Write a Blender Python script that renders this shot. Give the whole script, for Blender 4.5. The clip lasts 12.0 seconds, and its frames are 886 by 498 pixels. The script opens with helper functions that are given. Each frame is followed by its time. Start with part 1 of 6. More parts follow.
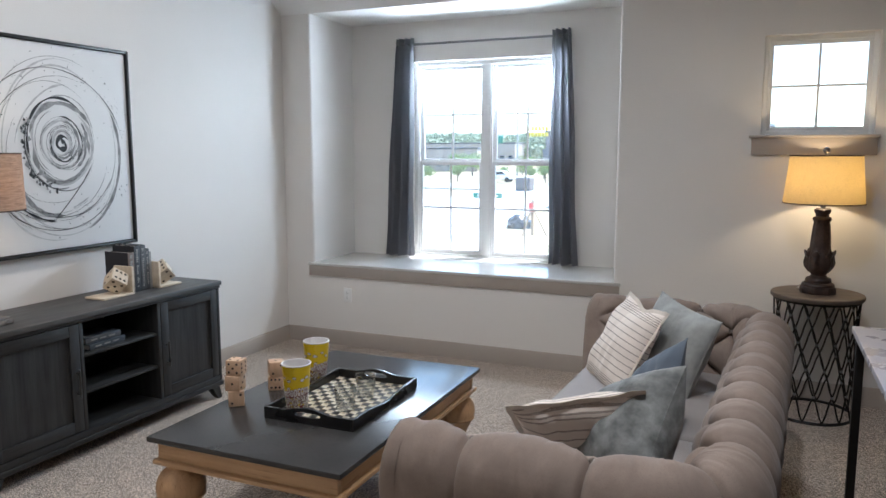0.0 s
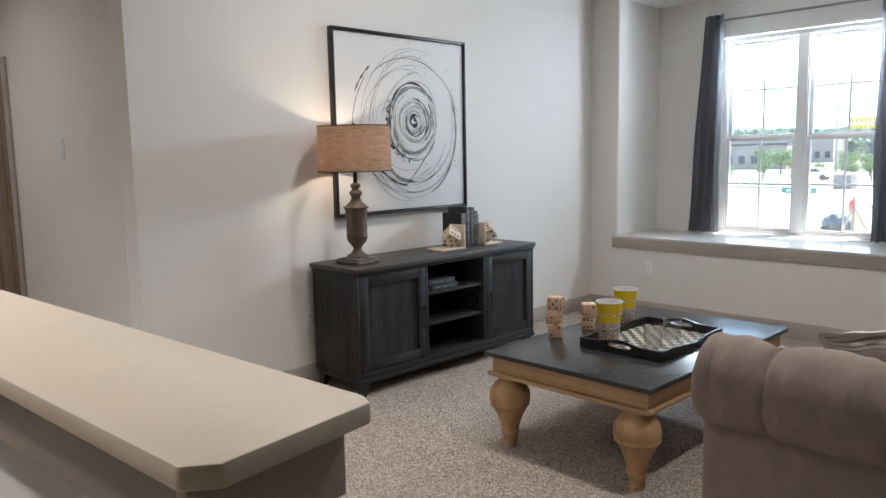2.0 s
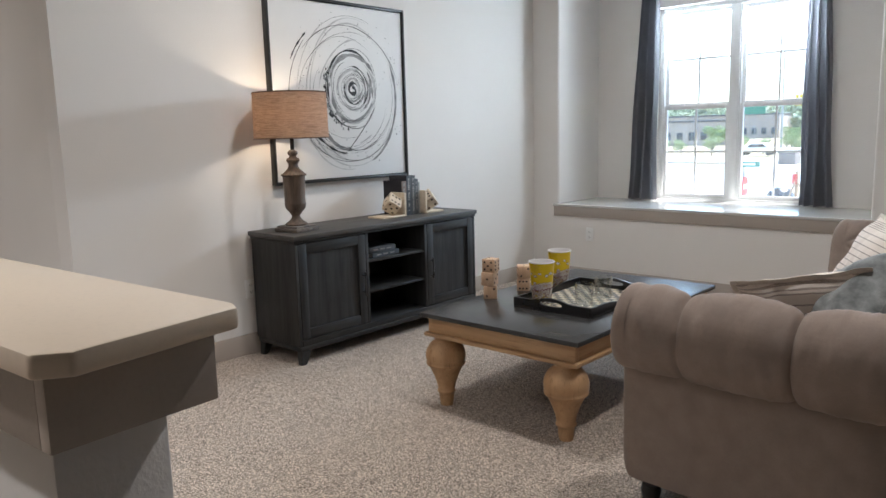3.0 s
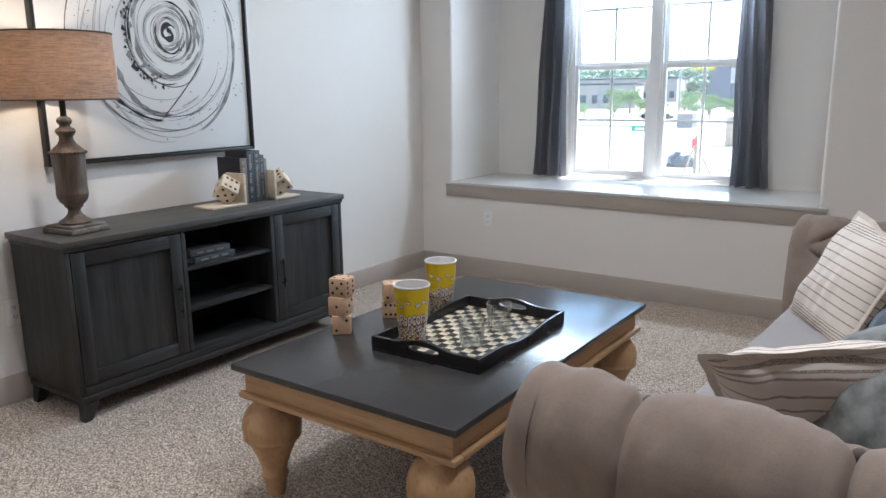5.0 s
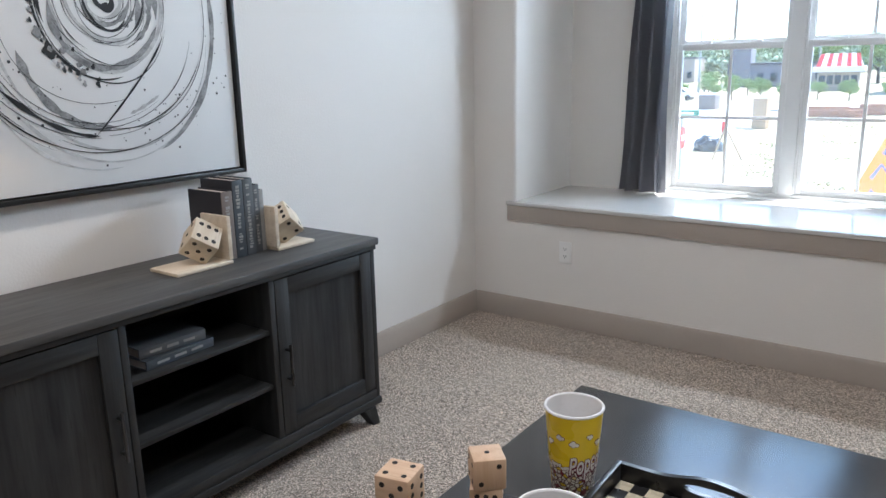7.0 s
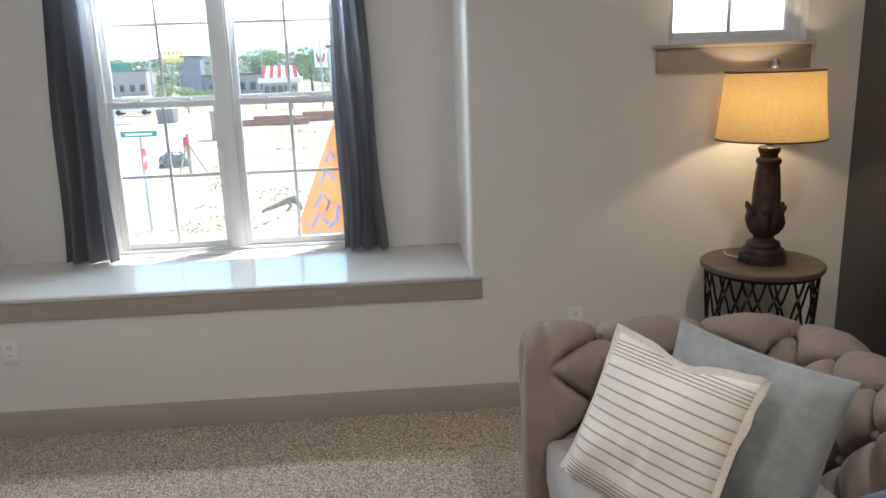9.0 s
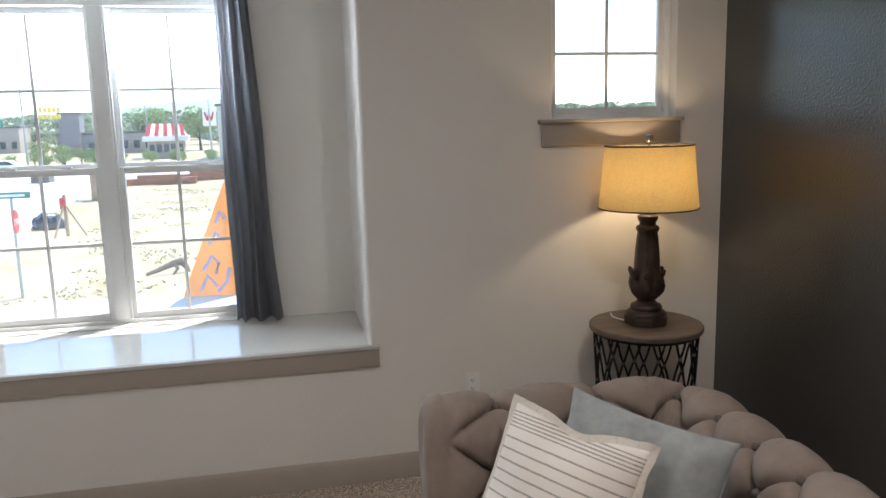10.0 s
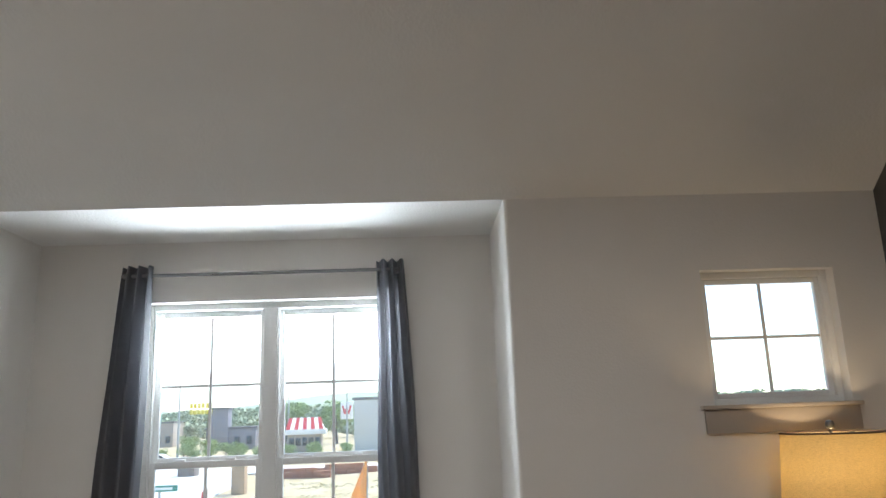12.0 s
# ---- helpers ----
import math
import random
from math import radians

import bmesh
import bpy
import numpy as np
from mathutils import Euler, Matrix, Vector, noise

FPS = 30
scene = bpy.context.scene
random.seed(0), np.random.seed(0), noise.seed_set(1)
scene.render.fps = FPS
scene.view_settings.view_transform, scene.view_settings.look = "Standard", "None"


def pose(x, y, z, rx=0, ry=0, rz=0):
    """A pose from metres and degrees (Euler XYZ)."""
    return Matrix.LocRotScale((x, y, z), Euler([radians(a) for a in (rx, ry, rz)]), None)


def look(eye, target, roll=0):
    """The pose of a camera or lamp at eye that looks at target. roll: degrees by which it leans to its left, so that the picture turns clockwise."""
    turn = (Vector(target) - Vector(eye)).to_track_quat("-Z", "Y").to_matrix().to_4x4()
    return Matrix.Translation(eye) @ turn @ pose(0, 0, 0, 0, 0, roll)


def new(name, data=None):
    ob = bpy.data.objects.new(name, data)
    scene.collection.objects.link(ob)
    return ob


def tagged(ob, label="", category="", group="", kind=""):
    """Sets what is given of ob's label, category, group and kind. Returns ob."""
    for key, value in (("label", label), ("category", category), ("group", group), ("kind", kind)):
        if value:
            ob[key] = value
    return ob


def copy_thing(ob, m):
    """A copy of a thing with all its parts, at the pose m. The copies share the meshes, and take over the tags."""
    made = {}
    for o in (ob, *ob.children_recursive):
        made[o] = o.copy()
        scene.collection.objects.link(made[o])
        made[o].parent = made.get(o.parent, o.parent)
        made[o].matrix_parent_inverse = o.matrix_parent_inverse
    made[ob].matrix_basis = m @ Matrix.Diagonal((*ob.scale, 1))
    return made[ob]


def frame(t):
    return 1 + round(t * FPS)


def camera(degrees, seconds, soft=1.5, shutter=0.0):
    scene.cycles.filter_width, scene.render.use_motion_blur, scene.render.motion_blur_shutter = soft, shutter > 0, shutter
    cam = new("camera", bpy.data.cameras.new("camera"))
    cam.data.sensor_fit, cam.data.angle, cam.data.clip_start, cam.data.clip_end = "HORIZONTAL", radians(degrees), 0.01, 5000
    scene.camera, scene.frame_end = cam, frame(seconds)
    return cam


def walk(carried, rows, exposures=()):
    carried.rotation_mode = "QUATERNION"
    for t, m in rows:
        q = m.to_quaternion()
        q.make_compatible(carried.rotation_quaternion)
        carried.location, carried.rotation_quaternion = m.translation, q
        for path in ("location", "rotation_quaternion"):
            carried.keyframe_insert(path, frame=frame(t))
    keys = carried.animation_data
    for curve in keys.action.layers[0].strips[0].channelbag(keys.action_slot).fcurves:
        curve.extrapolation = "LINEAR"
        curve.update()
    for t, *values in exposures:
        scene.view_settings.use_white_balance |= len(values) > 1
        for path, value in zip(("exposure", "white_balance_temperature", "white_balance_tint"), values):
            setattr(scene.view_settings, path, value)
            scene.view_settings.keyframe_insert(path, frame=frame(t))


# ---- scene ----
cam = camera(61.7, 12.0)
EXPOSURES = [(0, 1.60, 5700, 10), (1, 1.34, 5850, 10), (2.5, 1.62, 5950, 10), (3.6, 1.6, 5900, 10), (5.3, 1.72, 5650, 10), (6.5, 1.66, 5650, 10), (7.7, 1.68, 5800, 10), (9.3, 1.31, 6050, 10), (10.5, 1.17, 6200, 12), (11.5, 1.06, 6150, 10), (12, 1.12, 6250, 10)]
PATH = [
    (0, (0.165, -0.078, 1.571), (-0.617, 1.744, 1.309), 0),
    (0.5, (0.15, -0.17, 1.557), (-0.937, 1.489, 1.306), 0),
    (1, (0.118, -0.294, 1.519), (-1.146, 1.236, 1.277), -0.1),
    (1.5, (0.184, -0.421, 1.468), (-1.183, 1.019, 1.224), -0.7),
    (2, (0.305, -0.509, 1.387), (-1.108, 0.883, 1.134), -1.1),
    (2.5, (0.38, -0.522, 1.333), (-1.016, 0.882, 1.052), -1.3),
    (3, (0.414, -0.471, 1.311), (-0.911, 0.995, 1.0), -1.5),
    (3.5, (0.387, -0.35, 1.305), (-0.833, 1.196, 0.954), -1.4),
    (3.7, (0.386, -0.244, 1.299), (-0.807, 1.319, 0.936), -1.5),
    (5.5, (-0.452, 0.839, 1.323), (-1.568, 2.442, 0.894), -0.6),
    (6, (-0.726, 1.082, 1.307), (-1.882, 2.654, 0.871), -0.5),
    (6.5, (-0.921, 1.335, 1.324), (-2.093, 2.894, 0.881), -0.9),
    (7, (-1.136, 1.544, 1.361), (-2.28, 3.118, 0.899), -1.2),
    (7.5, (-1.23, 1.712, 1.424), (-2.042, 3.479, 0.954), -1.5),
    (7.7, (-1.138, 1.734, 1.472), (-1.8, 3.559, 0.99), -1.9),
    (9.3, (-1.065, 1.736, 1.603), (-0.831, 3.67, 1.152), -1.6),
    (9.5, (-1.064, 1.732, 1.599), (-0.762, 3.669, 1.204), -1.4),
    (10, (-1.072, 1.731, 1.657), (-0.672, 3.663, 1.327), -1.5),
    (10.5, (-1.096, 1.737, 1.647), (-0.646, 3.671, 1.402), -1.4),
    (11, (-1.114, 1.729, 1.638), (-0.699, 3.681, 1.517), -1.5),
    (11.5, (-1.135, 1.73, 1.634), (-0.838, 3.701, 1.797), -1.8),
    (12, (-1.177, 1.731, 1.646), (-1.094, 3.678, 2.097), -2.1),
]
walk(cam, [(t, look(eye, target, roll)) for t, eye, target, roll in PATH], EXPOSURES)

# ---- world, sun and lamps ----
SUN_TO = Vector((0.42, 0.37, 0.83)).normalized()
world = bpy.data.worlds.new("sky")
scene.world = world
world.use_nodes = True
sky = world.node_tree.nodes.new("ShaderNodeTexSky")
sky.sky_type = "NISHITA"
sky.sun_disc = False
sky.dust_density, sky.ozone_density = 0.2, 2.5
sky.sun_elevation = math.asin(SUN_TO.z)
sky.sun_rotation = math.atan2(SUN_TO.x, SUN_TO.y)
back = world.node_tree.nodes["Background"]
back.inputs["Strength"].default_value = 0.24
world.node_tree.links.new(sky.outputs[0], back.inputs["Color"])
sun_data = bpy.data.lights.new("sun", "SUN")
sun_data.energy, sun_data.angle, sun_data.color = 4.0, radians(0.5), (1.0, 0.95, 0.87)
sun = new("sun", sun_data)
sun.matrix_world = look(SUN_TO * 50, (0, 0, 0))


# watts of the table lamps, added ceiling fill and big window's daylight lamp
LAMP_A, LAMP_B, CEILING_FILL, DAY_LAMP = 1.65, 2.3, 10.0, 27.0


def point_lamp(name, place, watts, colour, radius, parent=None):
    data = bpy.data.lights.new(name, "POINT")
    data.energy, data.color, data.shadow_soft_size = watts, colour, radius
    ob = new(name, data)
    ob.location = place
    ob.parent = parent
    return ob


# ---- materials ----
def start_mat(name):
    m = bpy.data.materials.new(name)
    m.use_nodes = True
    nt = m.node_tree
    return m, nt, nt.nodes["Principled BSDF"]


def mixed(nt, a, b, fac):
    """A colour mix of two colours (tuples or sockets) by a socket."""
    n = nt.nodes.new("ShaderNodeMix")
    n.data_type = "RGBA"
    for i, c in ((6, a), (7, b)):
        if isinstance(c, tuple):
            n.inputs[i].default_value = (*c[:3], 1)
        else:
            nt.links.new(c, n.inputs[i])
    if isinstance(fac, float):
        n.inputs[0].default_value = fac
    else:
        nt.links.new(fac, n.inputs[0])
    return n.outputs[2]


def coords(nt, stretch=(1, 1, 1), turn=(0, 0, 0)):
    tc = nt.nodes.new("ShaderNodeTexCoord")
    mp = nt.nodes.new("ShaderNodeMapping")
    mp.inputs["Scale"].default_value = stretch
    mp.inputs["Rotation"].default_value = [radians(a) for a in turn]
    nt.links.new(tc.outputs["Object"], mp.inputs[0])
    return mp.outputs[0]


def noise_tex(nt, vec, scale, detail=4.0, rough=0.55, out=0):
    n = nt.nodes.new("ShaderNodeTexNoise")
    n.inputs["Scale"].default_value, n.inputs["Detail"].default_value, n.inputs["Roughness"].default_value = scale, detail, rough
    nt.links.new(vec, n.inputs["Vector"])
    return n.outputs[out]


def ramp(nt, fac, lo, hi):
    r = nt.nodes.new("ShaderNodeMapRange")
    r.inputs[1].default_value, r.inputs[2].default_value = lo, hi
    nt.links.new(fac, r.inputs[0])
    return r.outputs[0]


def bumped(nt, bsdf, height, strength, distance):
    b = nt.nodes.new("ShaderNodeBump")
    b.inputs["Strength"].default_value, b.inputs["Distance"].default_value = strength, distance
    nt.links.new(height, b.inputs["Height"])
    nt.links.new(b.outputs[0], bsdf.inputs["Normal"])


def shade_of(c, k):
    return tuple(min(1, v * k) for v in c)


def plain(name, c, rough=0.6, metal=0.0, var=0.12, big=3.0, fine=150.0, bump=0.15, dist=0.001, stretch=(1, 1, 1), sheen=0.0, spec=0.5, rough_var=0.1):
    """A surface with broad and fine variation."""
    m, nt, b = start_mat(name)
    v = coords(nt, stretch)
    n1 = ramp(nt, noise_tex(nt, v, big), 0.3, 0.7)
    n2 = noise_tex(nt, v, fine, 3)
    c1 = mixed(nt, shade_of(c, 1 - var), shade_of(c, 1 + var), n1)
    c2 = mixed(nt, c1, shade_of(c, 1 - 2 * var), ramp(nt, n2, 0.5, 0.9))
    nt.links.new(c2, b.inputs["Base Color"])
    r = nt.nodes.new("ShaderNodeMapRange")
    r.inputs[3].default_value, r.inputs[4].default_value = max(0.02, rough - rough_var), min(1, rough + rough_var)
    nt.links.new(n1, r.inputs[0])
    nt.links.new(r.outputs[0], b.inputs["Roughness"])
    b.inputs["Metallic"].default_value = metal
    b.inputs["Specular IOR Level"].default_value = spec
    if sheen:
        b.inputs["Sheen Weight"].default_value, b.inputs["Sheen Roughness"].default_value = sheen, 0.4
    bumped(nt, b, n2, bump, dist)
    return m


def painted_wall(name, c, rough=0.7, peel=0.25, scale=130.0):
    """Roller-textured paint."""
    m, nt, b = start_mat(name)
    v = coords(nt)
    n1 = noise_tex(nt, v, 1.3, 3)
    n2 = noise_tex(nt, v, scale, 2, 0.5)
    nt.links.new(mixed(nt, shade_of(c, 0.97), shade_of(c, 1.03), n1), b.inputs["Base Color"])
    b.inputs["Roughness"].default_value = rough
    bumped(nt, b, ramp(nt, n2, 0.35, 0.65), peel, 0.0012)
    return m


def wood(name, c1, c2, along="Y", rough=0.45, grain=14.0, bump=0.2, dark=None, spec=0.5):
    """Grain that runs along one axis of the part."""
    m, nt, b = start_mat(name)
    k = {"X": (0.06, 1, 1), "Y": (1, 0.06, 1), "Z": (1, 1, 0.06)}[along]
    v = coords(nt, k)
    g = noise_tex(nt, v, grain * 2.2, 6, 0.65)
    f = noise_tex(nt, v, grain * 16, 3, 0.6)
    broad = noise_tex(nt, coords(nt), 2.5, 3)
    c = mixed(nt, c1, c2, ramp(nt, g, 0.35, 0.68))
    c = mixed(nt, c, dark or shade_of(c1, 0.55), ramp(nt, f, 0.58, 0.85))
    c = mixed(nt, c, shade_of(c2, 1.12), ramp(nt, broad, 0.5, 0.95))
    nt.links.new(c, b.inputs["Base Color"])
    r = nt.nodes.new("ShaderNodeMapRange")
    r.inputs[3].default_value, r.inputs[4].default_value = rough - 0.08, rough + 0.14
    nt.links.new(f, r.inputs[0])
    nt.links.new(r.outputs[0], b.inputs["Roughness"])
    b.inputs["Specular IOR Level"].default_value = spec
    bumped(nt, b, f, bump, 0.0012)
    return m


def carpet_mat():
    m, nt, b = start_mat("carpet_pile")
    v = coords(nt)
    vor = nt.nodes.new("ShaderNodeTexVoronoi")
    vor.inputs["Scale"].default_value = 195
    warp = nt.nodes.new("ShaderNodeMix")
    warp.data_type = "VECTOR"
    warp.inputs[0].default_value = 0.012
    nt.links.new(v, warp.inputs[4])
    nt.links.new(noise_tex(nt, v, 60, 2, 0.5, 1), warp.inputs[5])
    nt.links.new(warp.outputs[1], vor.inputs["Vector"])
    tuft = noise_tex(nt, v, 170, 2, 0.7)
    broad = noise_tex(nt, v, 2.2, 3)
    tone = nt.nodes.new("ShaderNodeSeparateColor")
    nt.links.new(vor.outputs["Color"], tone.inputs[0])
    c = mixed(nt, (0.15, 0.105, 0.075), (0.95, 0.80, 0.655), tone.outputs[0])
    c = mixed(nt, c, (0.05, 0.034, 0.024), ramp(nt, tuft, 0.535, 0.60))
    c = mixed(nt, c, (0.50, 0.43, 0.35), ramp(nt, broad, 0.45, 1.5))
    nt.links.new(c, b.inputs["Base Color"])
    b.inputs["Roughness"].default_value = 0.95
    b.inputs["Specular IOR Level"].default_value = 0.15
    b.inputs["Sheen Weight"].default_value = 0.15
    bumped(nt, b, mixed(nt, vor.outputs["Distance"], tuft, 0.6), 1.0, 0.011)
    return m


def fabric(name, c, weave=900.0, var=0.1, sheen=0.3, big=5.0, bump=0.25, rough=0.9):
    m, nt, b = start_mat(name)
    v = coords(nt)
    n1 = noise_tex(nt, v, big, 3)
    n2 = noise_tex(nt, coords(nt, (1, 0.25, 1)), weave, 2)
    n3 = noise_tex(nt, coords(nt, (0.25, 1, 1)), weave, 2)
    w = mixed(nt, n2, n3, 0.5)
    c1 = mixed(nt, shade_of(c, 1 - var), shade_of(c, 1 + var), ramp(nt, n1, 0.3, 0.7))
    nt.links.new(mixed(nt, c1, shade_of(c, 0.72), ramp(nt, w, 0.5, 0.75)), b.inputs["Base Color"])
    b.inputs["Roughness"].default_value = rough
    b.inputs["Specular IOR Level"].default_value = 0.2
    b.inputs["Sheen Weight"].default_value, b.inputs["Sheen Roughness"].default_value = sheen, 0.35
    bumped(nt, b, w, bump, 0.001)
    return m


def striped_linen():
    """Cream linen with thin brown stripes, wide apart in the middle and close at two edges."""
    m, nt, b = start_mat("striped_linen")
    v = coords(nt)
    sep = nt.nodes.new("ShaderNodeSeparateXYZ")
    nt.links.new(v, sep.inputs[0])

    def maths(op, x, y=None):
        n = nt.nodes.new("ShaderNodeMath")
        n.operation = op
        for i, q in enumerate((x, y)):
            if q is None:
                continue
            if isinstance(q, (int, float)):
                n.inputs[i].default_value = q
            else:
                nt.links.new(q, n.inputs[i])
        return n.outputs[0]

    y = sep.outputs[1]
    wide = maths("LESS_THAN", maths("FRACT", maths("MULTIPLY", y, 32.0)), 0.17)
    close = maths("LESS_THAN", maths("FRACT", maths("MULTIPLY", y, 95.0)), 0.4)
    edge = maths("MULTIPLY", maths("GREATER_THAN", maths("ABSOLUTE", y), 0.155), maths("LESS_THAN", maths("ABSOLUTE", y), 0.205))
    line = maths("MAXIMUM", maths("MULTIPLY", wide, maths("LESS_THAN", maths("ABSOLUTE", y), 0.15)), maths("MULTIPLY", close, edge))
    fray = ramp(nt, noise_tex(nt, v, 400, 2), 0.25, 0.6)
    cloth = mixed(nt, (0.78, 0.69, 0.61), (0.84, 0.76, 0.68), noise_tex(nt, v, 7))
    nt.links.new(mixed(nt, cloth, (0.26, 0.205, 0.17), maths("MULTIPLY", line, fray)), b.inputs["Base Color"])
    b.inputs["Roughness"].default_value = 0.9
    b.inputs["Specular IOR Level"].default_value = 0.2
    bumped(nt, b, noise_tex(nt, v, 700, 2), 0.35, 0.001)
    return m


def lampshade(name, c, through_c, slub=17, thin=0.42):
    """Woven cloth that lets the lamp's light through."""
    m, nt, b = start_mat(name)
    v = coords(nt, (1, 1, 13))
    w = noise_tex(nt, v, slub, 4, 0.75)
    w2 = noise_tex(nt, coords(nt, (1, 1, 0.12)), 260, 2, 0.7)
    col = mixed(nt, c, shade_of(c, thin), ramp(nt, mixed(nt, w, w2, 0.3), 0.42, 0.66))
    nt.links.new(col, b.inputs["Base Color"])
    b.inputs["Roughness"].default_value = 0.9
    b.inputs["Specular IOR Level"].default_value = 0.1
    t = nt.nodes.new("ShaderNodeBsdfTranslucent")
    nt.links.new(mixed(nt, through_c, shade_of(through_c, 0.08 + thin), ramp(nt, w, 0.42, 0.75)), t.inputs[0])
    mix = nt.nodes.new("ShaderNodeMixShader")
    mix.inputs[0].default_value = 0.58
    nt.links.new(b.outputs[0], mix.inputs[1])
    nt.links.new(t.outputs[0], mix.inputs[2])
    nt.links.new(mix.outputs[0], nt.nodes["Material Output"].inputs[0])
    bumped(nt, b, w, 0.4, 0.001)
    return m


def curtain_cloth(name, c):
    m, nt, b = start_mat(name)
    v = coords(nt, (1, 1, 0.3))
    n = noise_tex(nt, v, 500, 2)
    nt.links.new(mixed(nt, c, shade_of(c, 0.8), ramp(nt, n, 0.4, 0.7)), b.inputs["Base Color"])
    b.inputs["Roughness"].default_value = 0.75
    b.inputs["Sheen Weight"].default_value = 0.1
    t = nt.nodes.new("ShaderNodeBsdfTranslucent")
    t.inputs[0].default_value = (*shade_of(c, 0.9), 1)
    mix = nt.nodes.new("ShaderNodeMixShader")
    mix.inputs[0].default_value = 0.28
    nt.links.new(b.outputs[0], mix.inputs[1])
    nt.links.new(t.outputs[0], mix.inputs[2])
    nt.links.new(mix.outputs[0], nt.nodes["Material Output"].inputs[0])
    bumped(nt, b, n, 0.2, 0.001)
    return m


def pane_glass():
    m, nt, b = start_mat("window_glass")
    nt.nodes.remove(b)
    clear = nt.nodes.new("ShaderNodeBsdfTransparent")
    clear.inputs[0].default_value = (0.93, 0.95, 0.94, 1)
    gloss = nt.nodes.new("ShaderNodeBsdfGlossy")
    gloss.inputs["Roughness"].default_value = 0.02
    fres = nt.nodes.new("ShaderNodeFresnel")
    fres.inputs[0].default_value = 1.45
    # a thin pale veil mixed into the pane imitates glare and haze outside
    veil = nt.nodes.new("ShaderNodeBsdfTranslucent")
    veil.inputs[0].default_value = (0.86, 0.86, 0.82, 1)
    veiled_pane = nt.nodes.new("ShaderNodeMixShader")
    amount = nt.nodes.new("ShaderNodeMath")
    amount.operation = "MULTIPLY_ADD"
    amount.inputs[1].default_value, amount.inputs[2].default_value = 0.03, 0.035
    nt.links.new(noise_tex(nt, coords(nt), 7, 3), amount.inputs[0])
    nt.links.new(amount.outputs[0], veiled_pane.inputs[0])
    nt.links.new(clear.outputs[0], veiled_pane.inputs[1])
    nt.links.new(veil.outputs[0], veiled_pane.inputs[2])
    mix = nt.nodes.new("ShaderNodeMixShader")
    nt.links.new(fres.outputs[0], mix.inputs[0])
    nt.links.new(veiled_pane.outputs[0], mix.inputs[1])
    nt.links.new(gloss.outputs[0], mix.inputs[2])
    nt.links.new(mix.outputs[0], nt.nodes["Material Output"].inputs[0])
    return m


def drinking_glass():
    m, nt, b = start_mat("drinking_glass")
    nt.nodes.remove(b)
    clear = nt.nodes.new("ShaderNodeBsdfTransparent")
    clear.inputs[0].default_value = (0.95, 0.96, 0.96, 1)
    gloss = nt.nodes.new("ShaderNodeBsdfGlossy")
    gloss.inputs["Roughness"].default_value = 0.03
    rim = nt.nodes.new("ShaderNodeLayerWeight")
    rim.inputs["Blend"].default_value = 0.25
    edge = nt.nodes.new("ShaderNodeMath")
    edge.operation = "MULTIPLY_ADD"
    edge.inputs[1].default_value, edge.inputs[2].default_value = 0.80, 0.035
    nt.links.new(rim.outputs["Facing"], edge.inputs[0])
    mix = nt.nodes.new("ShaderNodeMixShader")
    nt.links.new(edge.outputs[0], mix.inputs[0])
    nt.links.new(clear.outputs[0], mix.inputs[1])
    nt.links.new(gloss.outputs[0], mix.inputs[2])
    nt.links.new(mix.outputs[0], nt.nodes["Material Output"].inputs[0])
    return m


def printed_popcorn():
    m, nt, b = start_mat("popcorn_print")
    v = coords(nt)
    vor = nt.nodes.new("ShaderNodeTexVoronoi")
    vor.feature = "DISTANCE_TO_EDGE"
    vor.inputs["Scale"].default_value = 115
    nt.links.new(v, vor.inputs["Vector"])
    cell = nt.nodes.new("ShaderNodeTexVoronoi")
    cell.inputs["Scale"].default_value = 115
    nt.links.new(v, cell.inputs["Vector"])
    sep = nt.nodes.new("ShaderNodeSeparateColor")
    nt.links.new(cell.outputs["Color"], sep.inputs[0])
    c = mixed(nt, (0.78, 0.74, 0.66), (0.80, 0.58, 0.04), ramp(nt, sep.outputs[0], 0.76, 0.8))
    c = mixed(nt, (0.10, 0.02, 0.025), c, ramp(nt, vor.outputs["Distance"], 0.07, 0.13))
    c = mixed(nt, c, (0.20, 0.02, 0.03), ramp(nt, sep.outputs[1], 0.95, 0.96))
    nt.links.new(c, b.inputs["Base Color"])
    b.inputs["Roughness"].default_value = 0.35
    return m


def leafy(name, c):
    m, nt, b = start_mat(name)
    geo = nt.nodes.new("ShaderNodeNewGeometry")
    c1 = mixed(nt, shade_of(c, 0.75), shade_of(c, 1.3), geo.outputs["Random Per Island"])
    nt.links.new(c1, b.inputs["Base Color"])
    b.inputs["Roughness"].default_value = 0.7
    return m


def dry_ground():
    m, nt, b = start_mat("dry_grass_and_sand")
    v = coords(nt)
    n1 = noise_tex(nt, v, 0.45, 6, 0.75)
    n2 = noise_tex(nt, v, 1.1, 6, 0.8)
    n3 = noise_tex(nt, v, 3.5, 6, 0.85)
    c = mixed(nt, (0.52, 0.42, 0.28), (0.42, 0.33, 0.17), ramp(nt, n1, 0.4, 0.6))
    c = mixed(nt, c, (0.27, 0.235, 0.10), ramp(nt, n2, 0.50, 0.68))
    c = mixed(nt, c, (0.20, 0.16, 0.075), ramp(nt, n3, 0.52, 0.72))
    nt.links.new(c, b.inputs["Base Color"])
    b.inputs["Roughness"].default_value = 0.95
    bumped(nt, b, n3, 0.8, 0.05)
    return m


